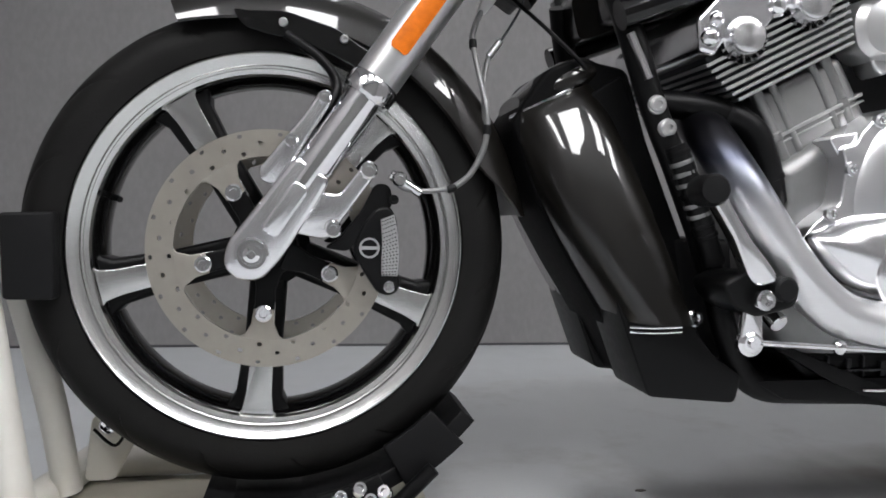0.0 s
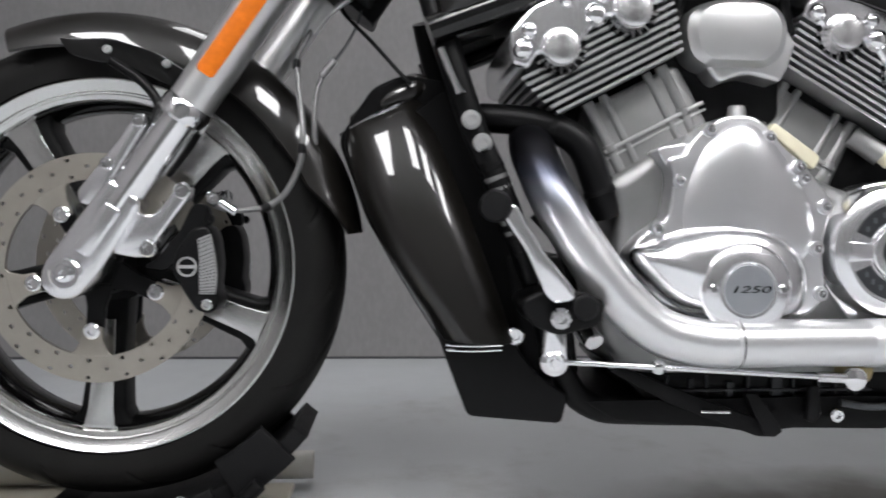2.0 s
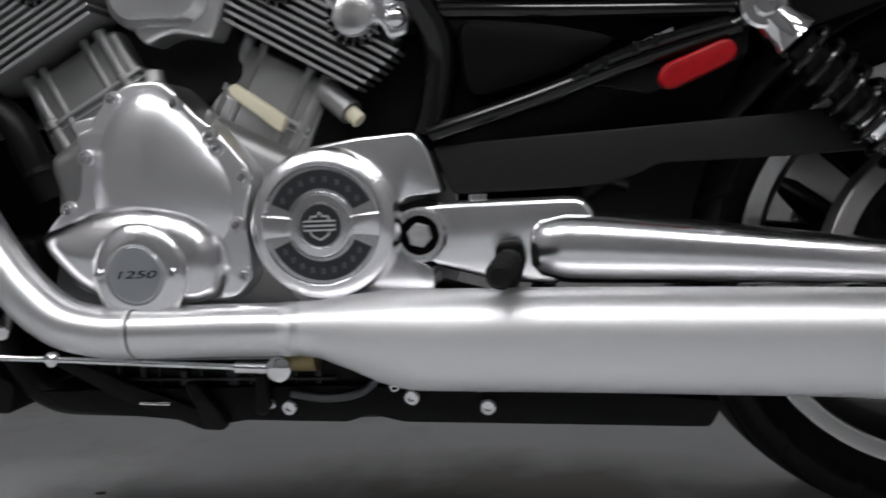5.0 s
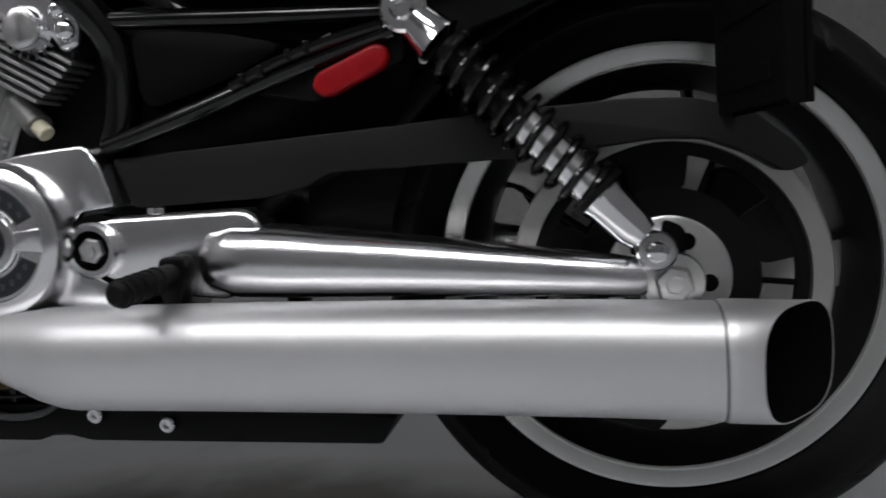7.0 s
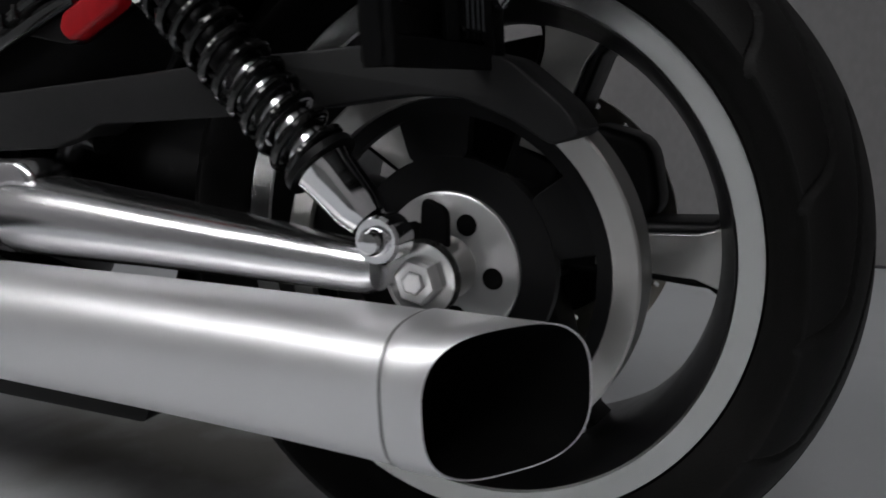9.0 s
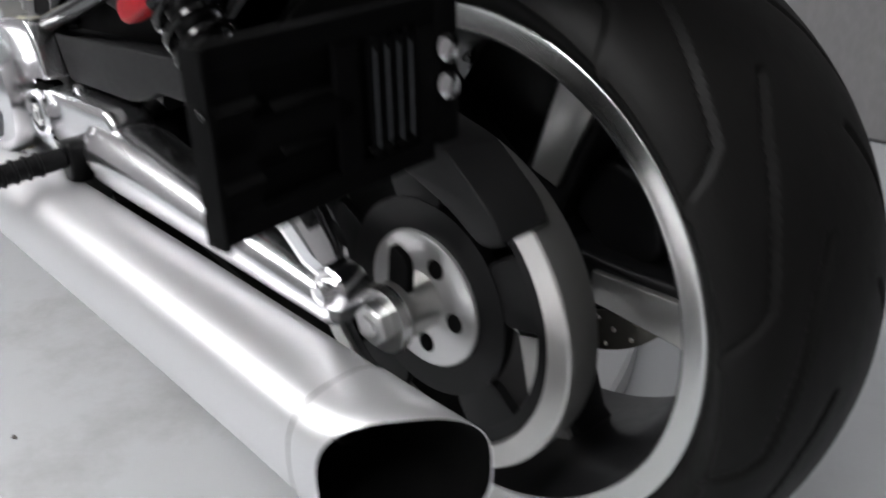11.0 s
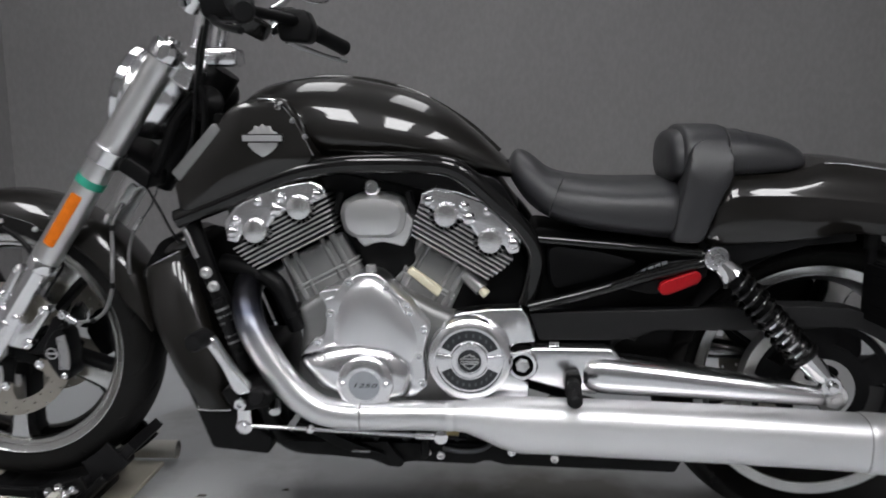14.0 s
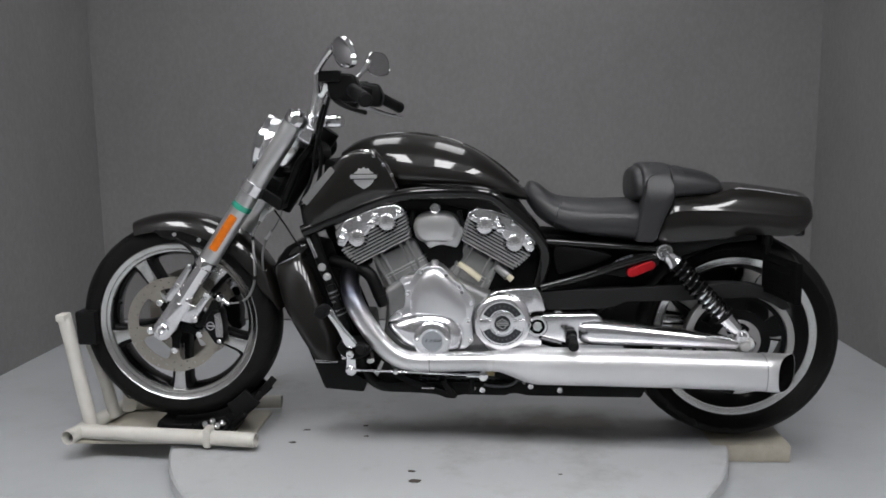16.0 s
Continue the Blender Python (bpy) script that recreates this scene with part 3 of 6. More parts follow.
for side in (-1, 1):
    Y = side * 0.118
    fork = part("fork_leg", rod(on_fork(0.235, 0, Y), on_fork(0.735, 0, Y), 0.0285, segs=40, bev=0.003), M_SATIN, BIKE, "silver upside-down fork tube")
    part("slider", rod(on_fork(0.08, 0, Y), on_fork(0.25, 0, Y), 0.0235, segs=36), M_CHROME, fork, "chrome fork slider")
    part("seal_collar", lathe([(0, -0.008), (0.029, -0.008), (0.032, -0.004), (0.032, 0.012), (0.0285, 0.018), (0, 0.018)], on_fork(0.235, 0, Y), FD, 40), M_CHROME, fork)
    low = [(on_fork(s, o).x, on_fork(s, o).z) for s, o in ((-0.035, -0.004), (-0.03, 0.020), (-0.005, 0.031), (0.03, 0.029), (0.105, 0.026), (0.125, 0.024), (0.125, -0.024), (0.10, -0.027), (0.02, -0.031), (-0.02, -0.026))]
    foot = part("fork_bottom", slab(rounded(low, 0.016, 5), side * 0.093, side * 0.140, 0.010), M_POLISH, fork, "cast aluminium fork bottom")
    rec = [(on_fork(s, o).x, on_fork(s, o).z) for s, o in ((0.03, 0.010), (0.10, 0.010), (0.10, -0.012), (0.03, -0.012))]
    part("raised_panel", slab(rounded(rec, 0.008, 4), side * 0.136, side * 0.144, 0.003), M_POLISH, fork)
    part("axle_cap", lathe([(0, 0), (0.0195, 0), (0.0195, 0.004), (0.017, 0.006), (0.013, 0.006), (0.0125, 0.004), (0.010, 0.004), (0.0095, 0.010), (0.005, 0.011), (0.004, 0.007), (0, 0.007)], (FORK0.x, side * 0.139, FORK0.z), (0, side, 0), 36), M_CHROME, fork)
    lug = [(on_fork(s, o).x, on_fork(s, o).z) for s, o in ((0.045, -0.02), (0.06, -0.055), (0.075, -0.070), (0.085, -0.062), (0.16, -0.064), (0.172, -0.055), (0.165, -0.045), (0.115, -0.042), (0.105, -0.02))]
    part("caliper_lug", slab(rounded(lug, 0.008, 4), side * 0.098, side * 0.125, 0.005), M_POLISH, fork)
    lug2 = [(on_fork(s, o).x, on_fork(s, o).z) for s, o in ((0.085, 0.02), (0.075, 0.04), (0.085, 0.052), (0.17, 0.046), (0.205, 0.047), (0.212, 0.038), (0.2, 0.028), (0.125, 0.024))]
    part("fender_lug", slab(rounded(lug2, 0.008, 4), side * 0.098, side * 0.122, 0.005), M_POLISH, fork)
    for s, o in ((0.078, -0.060), (0.160, -0.054)):
        p = on_fork(s, o)
        bolt("bolt", (p.x, side * 0.124, p.z), 0.0105, 0.008, fork, M_CHROME, (0, side, 0))
    for s, o in ((0.135, 0.040), (0.200, 0.038)):
        p = on_fork(s, o)
        bolt("bolt", (p.x, side * 0.121, p.z), 0.008, 0.006, fork, M_CHROME, (0, side, 0))
    # orange strip that follows the tube
    bm = bmesh.new()
    loops = []
    for s in (0.292, 0.296, 0.41, 0.414):
        w = 0.32 if s in (0.292, 0.414) else 0.42
        row = []
        for k in range(9):
            a = (k / 8 - 0.5) * 2 * w
            row.append(on_fork(s, math.sin(a) * 0.0302, Y + side * math.cos(a) * 0.0302))
        for k in range(8, -1, -1):
            a = (k / 8 - 0.5) * 2 * w
            row.append(on_fork(s, math.sin(a) * 0.0265, Y + side * math.cos(a) * 0.0265))
        loops.append(row)
    rings(bm, loops)
    part("reflector_strip", bm, M_ORANGE, fork, "amber reflector strip")
    if side < 0:
        part("tape", lathe([(0.0287, 0), (0.0293, 0.0005), (0.0293, 0.0165), (0.0287, 0.017)], on_fork(0.435, 0, Y), FD, 40, closed=True), M_GREEN, fork, "strip of green tape")
    part("fork_cap", lathe([(0, 0), (0.031, 0), (0.034, 0.004), (0.034, 0.03), (0.029, 0.038), (0.016, 0.040), (0.015, 0.048), (0, 0.049)], on_fork(0.728, 0, Y), FD, 40), M_CHROME, fork)
    part("clamp_ring", lathe([(0.0285, 0), (0.036, 0.002), (0.036, 0.034), (0.0285, 0.036)], on_fork(0.49, 0, Y), FD, 40, closed=True), M_POLISH, fork)
    # caliper
    cal = [(-0.690, 0.452), (-0.672, 0.455), (-0.664, 0.440), (-0.660, 0.405), (-0.663, 0.376), (-0.658, 0.364), (-0.660, 0.350), (-0.672, 0.344), (-0.686, 0.348), (-0.702, 0.372), (-0.717, 0.400), (-0.708, 0.428)]
    cal_ob = part("brake_caliper", slab(rounded(cal, 0.008, 4), side * 0.060, side * 0.117, 0.005), M_BLACK, BIKE, "black four-piston brake caliper")
    part("bracket", slab(rounded([(-0.752, 0.402), (-0.735, 0.412), (-0.706, 0.448), (-0.690, 0.482), (-0.672, 0.480), (-0.668, 0.455), (-0.700, 0.425), (-0.722, 0.398)], 0.008, 3), side * 0.094, side * 0.114, 0.003), M_BLACK, cal_ob)
    edge_in = [(-0.6835, 0.4375), (-0.6815, 0.4100), (-0.6820, 0.3880), (-0.6815, 0.3690)]
    edge_out = [(-0.6670, 0.4440), (-0.6620, 0.4180), (-0.6600, 0.3920), (-0.6620, 0.3690)]
    inner, outer = spline([(x, z, 0) for x, z in edge_in], 6), spline([(x, z, 0) for x, z in edge_out], 6)
    part("side_panel", slab([(p.x, p.y) for p in inner] + [(p.x, p.y) for p in reversed(outer)], side * 0.112, side * 0.1195, 0.0008, steps=1), M_FIN, cal_ob, "pale perforated side panel")
    bm = bmesh.new()
    for i in range(1, 18):
        p, q = inner[i], outer[i]
        for j in range(5):
            c = p.lerp(q, (j + 0.5 + 0.25 * (i % 2)) / 5.5)
            lathe([(0, 0), (0.0010, 0), (0.0010, 0.0004), (0, 0.0004)], (c.x, side * 0.1194, c.y), (0, side, 0), 6, bm)
    # flat dark dots stand for the shade in the small holes
    part("perforation_dots", bm, M_HOLE, cal_ob)
    part("badge", lathe([(0.0100, 0), (0.0125, 0), (0.0125, 0.002), (0.0100, 0.002)], (-0.6965, side * 0.1165, 0.403), (0, side, 0), 30, closed=True), M_SATIN, cal_ob)
    part("badge_bar", box((-0.7065, side * 0.1165, 0.4010), (-0.6865, side * 0.1186, 0.4050), 0.0004), M_SATIN, cal_ob)
    bolt("bolt", (-0.672, side * 0.1165, 0.356), 0.007, 0.005, cal_ob, M_CHROME, (0, side, 0))
    bolt("bolt", (-0.668, side * 0.1165, 0.462), 0.006, 0.004, cal_ob, M_BLACK, (0, side, 0))
    if side < 0:
        line = [(-0.668, -0.115, 0.488), (-0.657, -0.12, 0.476), (-0.631, -0.122, 0.473), (-0.598, -0.122, 0.477), (-0.576, -0.122, 0.494), (-0.56, -0.122, 0.524), (-0.555, -0.12, 0.55), (-0.555, -0.115, 0.577), (-0.56, -0.10, 0.612), (-0.567, -0.08, 0.661), (-0.565, -0.07, 0.679), (-0.551, -0.05, 0.711)]
        part("brake_hose", tube(line[3:], 0.0038, 8, 12), M_HOSE, BIKE, "grey braided brake hose")
        part("brake_pipe", tube(line[:4], 0.0032, 8, 10), M_HOSE, BIKE)
        for k, d in ((3, (0.9, 0, 0.3)), (6, (0, 0, 1)), (9, (0, 0.3, 1))):
            part("ferrule", lathe([(0, -0.006), (0.0046, -0.006), (0.005, -0.004), (0.005, 0.004), (0.0046, 0.006), (0, 0.006)], line[k], d, 14), M_MATTE, BIKE)
        part("hose_clip", slab(rounded([(-0.558, 0.704), (-0.546, 0.706), (-0.534, 0.722), (-0.520, 0.742), (-0.532, 0.752), (-0.548, 0.735)], 0.004, 3), -0.043, -0.054, 0.0015), M_SATIN, BIKE, "silver hose bracket")
        part("hose_clip", rod((-0.537, -0.048, 0.728), (-0.498, -0.048, 0.757), 0.004), M_SATIN, BIKE)
        part("clutch_cable", tube([(-0.515, -0.03, 0.755), (-0.511, -0.03, 0.741), (-0.496, -0.04, 0.723), (-0.470, -0.06, 0.694), (-0.439, -0.085, 0.656), (-0.42, -0.09, 0.635)], 0.0028, 6, 10), M_BLACK, BIKE)
        part("hose_fitting", rod((-0.672, -0.115, 0.493), (-0.635, -0.121, 0.470), 0.006), M_CHROME, BIKE)
        bolt("banjo_bolt", (-0.662, -0.118, 0.487), 0.009, 0.012, BIKE, M_CHROME)
        part("sensor_hose", tube([(-0.52, 0.02, 0.47), (-0.542, -0.05, 0.545), (-0.546, -0.06, 0.58), (-0.546, -0.05, 0.62), (-0.537, -0.04, 0.656), (-0.527, -0.04, 0.669)], 0.0036, 8, 10), M_HOSE, BIKE)
        part("sensor_wire", tube([(-0.527, -0.04, 0.669), (-0.51, -0.03, 0.693), (-0.494, -0.03, 0.722), (-0.485, -0.03, 0.75)], 0.0018, 6, 8), M_GREY, BIKE)
        part("sensor_plug", rod((-0.539, -0.041, 0.653), (-0.522, -0.038, 0.676), 0.0048), M_SATIN, BIKE)

part("triple_clamp", slab(rounded([(on_fork(s, o).x, on_fork(s, o).z) for s, o in ((0.70, 0.035), (0.745, 0.035), (0.745, -0.06), (0.70, -0.07))], 0.01), 0.11, -0.11, 0.006), M_POLISH, BIKE, "aluminium upper triple clamp")
part("lower_clamp", slab(rounded([(on_fork(s, o).x, on_fork(s, o).z) for s, o in ((0.49, 0.035), (0.525, 0.035), (0.525, -0.09), (0.49, -0.10))], 0.01), 0.11, -0.11, 0.006), M_BLACK, BIKE)
part("steering_head", rod(on_fork(0.48, -0.075), on_fork(0.76, -0.075), 0.035, segs=30), M_BLACK, BIKE)
part("axle", rod((FW.x - 0.013, -0.142, FW.z - 0.005), (FW.x - 0.013, 0.142, FW.z - 0.005), 0.012), M_CHROME, BIKE)


# front fender
def fender(name, c, R, a0, a1, hw, mat, parent, label, drop=0.045, n=30, y0=0.0):
    """A curved mudguard over a wheel between two angles, with rolled sides."""
    bm = bmesh.new()
    loops = []
    for i in range(n + 1):
        t = i / n
        a = radians(a0 + (a1 - a0) * t)
        taper = (1 - 0.35 * abs(2 * t - 1) ** 3) * min(1.0, 0.1 + (1 - t) / 0.14)
        row = []
        m = 16
        for j in range(m + 1):
            k = math.pi * (j / m)
            y = -math.cos(k) * hw
            r = R + 0.012 * math.sin(k) - (drop * taper) * abs(math.cos(k)) ** 5
            row.append((c.x + r * math.cos(a), y0 + y, c.z + r * math.sin(a)))
        for j in range(m, -1, -1):
            k = math.pi * (j / m)
            y = -math.cos(k) * (hw - 0.003)
            r = R - 0.003 + 0.012 * math.sin(k) - (drop * taper) * abs(math.cos(k)) ** 5
            row.append((c.x + r * math.cos(a), y0 + y, c.z + r * math.sin(a)))
        loops.append(row)
    rings(bm, loops)
    return part(name, bm, mat, parent, label)


ff = fender("front_fender", FW, 0.325, 112, 8, 0.078, M_PAINT, BIKE, "short black pearl front fender")
stay = [(-0.865, 0.690), (-0.845, 0.688), (-0.80, 0.690), (-0.74, 0.672), (-0.69, 0.640), (-0.66, 0.61), (-0.685, 0.605), (-0.72, 0.628), (-0.78, 0.655), (-0.82, 0.660), (-0.85, 0.668)]
for side in (-1, 1):
    st = part("fender_stay", slab(rounded(stay, 0.008, 3), side * 0.0785, side * 0.083, 0.0015), M_GLOSS, ff, "gloss black fender bracket")
    bolt("bolt", (-0.803, side * 0.083, 0.675), 0.0055, 0.005, ff, M_SATIN, (0, side, 0))
    bolt("bolt", (-0.729, side * 0.083, 0.658), 0.0055, 0.005, ff, M_SATIN, (0, side, 0))
    part("stay_tube", tube([(-0.80, side * 0.08, 0.662), (-0.76, side * 0.085, 0.635), (-0.738, side * 0.09, 0.605), (-0.745, side * 0.10, 0.575), (-0.765, side * 0.108, 0.55)], 0.006, 6, 12), M_BLACK, ff)

# headlamp
HL = V((-0.508, 0, 0.930))
hd = V((-1, 0, 0.34)).normalized()
lampo = part("headlamp", lathe([(0, -0.115), (0.03, -0.11), (0.065, -0.085), (0.084, -0.04), (0.089, 0.0), (0.089, 0.02), (0.084, 0.03)], HL, hd, 48), M_POLISH, BIKE, "round chrome headlamp shell with a trim ring")
part("lens", lathe([(0.084, 0.024), (0.075, 0.042), (0.045, 0.058), (0, 0.064)], HL, hd, 48), M_GLASS, lampo, "clear headlamp lens")
part("trim_ring", lathe([(0.084, 0.018), (0.094, 0.02), (0.095, 0.034), (0.086, 0.042), (0.083, 0.034)], HL, hd, 48, closed=True), M_CHROME, lampo)
part("bracket", tube([(-0.40, -0.085, 0.99), (-0.44, -0.09, 0.975), (-0.50, -0.085, 0.94)], 0.016, 6, 14), M_CHROME, lampo)
part("bracket", tube([(-0.40, 0.085, 0.99), (-0.44, 0.09, 0.975), (-0.50, 0.085, 0.94)], 0.016, 6, 14), M_CHROME, lampo)

# handlebar
bar = part("handlebar", tube([(-0.215, -0.30, 1.078), (-0.25, -0.22, 1.10), (-0.33, -0.13, 1.115), (-0.355, 0, 1.115), (-0.33, 0.13, 1.115), (-0.25, 0.22, 1.10), (-0.215, 0.30, 1.078)], 0.0125, 8, 16), M_BLACK, BIKE, "black drag handlebar")
for side in (-1, 1):
    part("riser", rod((-0.375, side * 0.05, 1.02), (-0.350, side * 0.05, 1.12), 0.019), M_POLISH, bar)
    grip = part("grip", lathe([(0, 0), (0.0165, 0), (0.0185, 0.004), (0.0180, 0.05), (0.0185, 0.12), (0.0195, 0.13), (0.015, 0.137), (0, 0.138)], (-0.222, side * 0.285, 1.081), (0.052, side * 0.120, -0.030), 28), M_MATTE, bar, "black rubber grip")
    part("control_housing", slab(rounded([(-0.285, 1.055), (-0.215, 1.05), (-0.205, 1.085), (-0.22, 1.125), (-0.28, 1.13), (-0.295, 1.10)], 0.012, 4), side * 0.215, side * 0.275, 0.008), M_BLACK, bar)
    part("reservoir", box((-0.315, side * 0.235, 1.104), (-0.255, side * 0.285, 1.134), 0.005), M_BLACK, bar)
    part("lever", tube([(-0.275, side * 0.25, 1.06), (-0.25, side * 0.30, 1.045), (-0.21, side * 0.37, 1.03), (-0.17, side * 0.42, 1.02)], [0.009, 0.007, 0.0055, 0.006], 6, 10), M_CHROME if side > 0 else M_BLACK, bar)
    part("perch", rod((-0.318, side * 0.24, 1.075), (-0.29, side * 0.26, 1.105), 0.017), M_CHROME, bar)
    mir = part("mirror", tube([(-0.318, side * 0.27, 1.075), (-0.319, side * 0.28, 1.135)], 0.009, 4, 14), M_CHROME, BIKE, "chrome rear-view mirror")
    part("mirror_arm", tube([(-0.319, side * 0.28, 1.13), (-0.295, side * 0.31, 1.155), (-0.262, side * 0.345, 1.185 + 0.02 * (side > 0))], [0.010, 0.009, 0.011], 4, 12), M_CHROME, mir)
    mc = V((-0.225, -0.375, 1.172)) if side < 0 else V((-0.240, 0.375, 1.198))
    ax = V((1, -0.75 if side > 0 else 0.62, 0.10)).normalized()
    u = V((0, 0, 1)) - ax * ax.z
    u.normalize()
    w = ax.cross(u)
    head = []
    for k in range(40):
        a = 2 * math.pi * k / 40
        cu, cw = math.copysign(abs(math.sin(a)) ** 0.75, math.sin(a)), math.copysign(abs(math.cos(a)) ** 0.75, math.cos(a))
        head.append((cu * 0.042, cw * 0.054 * (1 - 0.12 * cu) - (0.022 * cu if side < 0 else 0.0)))
    def face(o, k):
        return [mc + ax * o + u * (p * k) + w * (q * k) for p, q in head]
    bm = bmesh.new()
    rings(bm, [face(-0.022, 0.35), face(-0.018, 0.7), face(-0.008, 0.95), face(0.002, 1.0), face(0.005, 0.97), face(0.005, 0.93), face(0.002, 0.92)])
    part("mirror_head", bm, M_CHROME, mir)
    bm = bmesh.new()
    rings(bm, [face(0.0025, 0.915), face(0.0045, 0.905)])
    part("mirror_glass", bm, M_MIRROR, mir, "mirror glass")
part("instrument_pod", lathe([(0, 0), (0.045, 0.0), (0.05, 0.01), (0.05, 0.03), (0.046, 0.036), (0, 0.036)], (-0.30, 0, 1.06), (0.5, 0, 0.85), 36), M_GLOSS, BIKE, "black round instrument pod")
part("ignition_block", box((-0.36, -0.085, 0.985), (-0.29, -0.02, 1.02), 0.01), M_POLISH, BIKE)
part("cable", tube([(-0.30, -0.20, 1.07), (-0.33, -0.16, 1.0), (-0.36, -0.12, 0.93), (-0.38, -0.10, 0.84), (-0.42, -0.09, 0.76)], 0.005, 8, 10), M_BLACK, BIKE)
part("cable", tube([(-0.32, -0.17, 1.05), (-0.35, -0.13, 0.98), (-0.345, -0.12, 0.90), (-0.36, -0.10, 0.82), (-0.37, -0.08, 0.74)], 0.006, 8, 10), M_BLACK, BIKE)
part("wiring_loom", tube([(-0.47, -0.08, 0.77), (-0.44, -0.085, 0.83), (-0.42, -0.08, 0.88), (-0.38, -0.07, 0.93)], 0.012, 8, 10), M_BLACK, BIKE)
for z, y in ((0.95, 0.05), (0.93, -0.05)):
    part("horn", lathe([(0, 0), (0.035, 0), (0.038, 0.01), (0.02, 0.03), (0, 0.03)], (-0.36, y, z - 0.02), (-0.3, -1, 0.1), 24), M_BLACK, BIKE)
# tank cover
tank = part("tank_cover", loft([
    (-0.300, 0.050, 0.885, 0.915, 2.2, 0, 0.2),
    (-0.255, 0.115, 0.850, 0.945, 2.4, 0, 0.25),
    (-0.190, 0.150, 0.815, 0.962, 2.5, 0, 0.3),
    (-0.100, 0.165, 0.795, 0.966, 2.5, 0, 0.34),
    (0.000, 0.165, 0.790, 0.950, 2.5, 0, 0.36),
    (0.090, 0.150, 0.785, 0.920, 2.5, 0, 0.36),
    (0.170, 0.120, 0.775, 0.866, 2.4, 0, 0.3),
    (0.235, 0.085, 0.765, 0.806, 2.2, 0, 0.2),
    (0.262, 0.050, 0.762, 0.780, 2.0, 0, 0.1)], 8, 56), M_PAINT, BIKE, "black pearl tank cover")
part("spine", tube([(-0.24, 0, 0.935), (-0.16, 0, 0.956), (-0.06, 0, 0.955), (0.05, 0, 0.928), (0.15, 0, 0.872), (0.22, 0, 0.812)], 0.012, 8, 12), M_PAINT, tank)
for side in (-1, 1):
    pan = [(-0.285, 0.905), (-0.255, 0.918), (-0.185, 0.924), (-0.150, 0.880), (-0.118, 0.812), (-0.130, 0.795), (-0.20, 0.775), (-0.295, 0.735), (-0.385, 0.700), (-0.400, 0.762)]
    sp = part("side_panel", pillow(rounded(pan, 0.015, 4), [(1.0, side * 0.05), (1.0, side * 0.145), (0.985, side * 0.160), (0.93, side * 0.169), (0.80, side * 0.174), (0.4, side * 0.178)], (-0.235, 0.825)), M_PAINT, BIKE, "black pearl frame side panel")
    duct = [(-0.396, 0.783), (-0.311, 0.876), (-0.296, 0.864), (-0.381, 0.766)]
    part("intake_screen", slab(rounded(duct, 0.004, 3), side * 0.155, side * 0.1745, 0.002), M_CAST, sp)
    part("panel_edge", tube([(-0.225, side * 0.163, 0.921), (-0.190, side * 0.165, 0.915), (-0.156, side * 0.166, 0.876), (-0.124, side * 0.165, 0.816)], 0.0016, 6, 8), M_CHROME, sp)
    for bx, bz in ((-0.187, 0.905), (-0.160, 0.880), (-0.137, 0.850)):
        bolt("bolt", (bx, side * 0.168, bz), 0.006, 0.006, sp, M_CHROME, (0, side, 0))
    # plain shield and bar emblem
    em = part("emblem", slab(rounded([(-0.2444, 0.8503), (-0.2410, 0.8598), (-0.2335, 0.8615), (-0.2293, 0.8718), (-0.2209, 0.8684), (-0.2150, 0.8752), (-0.2091, 0.8684), (-0.2007, 0.8718), (-0.1965, 0.8615), (-0.1890, 0.8598), (-0.1856, 0.8503), (-0.1873, 0.8340), (-0.1990, 0.8219), (-0.2150, 0.8125), (-0.2310, 0.8219), (-0.2427, 0.8340)], 0.003, 2), side * 0.174, side * 0.1815, 0.002), M_SATIN, BIKE, "silver shield emblem")
    part("bar", slab(rounded([(-0.255, 0.840), (-0.255, 0.856), (-0.175, 0.856), (-0.175, 0.840)], 0.003, 2), side * 0.178, side * 0.184, 0.001), M_BLACK, em)
    part("bar_face", slab(rounded([(-0.2525, 0.8425), (-0.2525, 0.8535), (-0.1775, 0.8535), (-0.1775, 0.8425)], 0.002, 2), side * 0.183, side * 0.1852, 0.0006), M_SATIN, em)

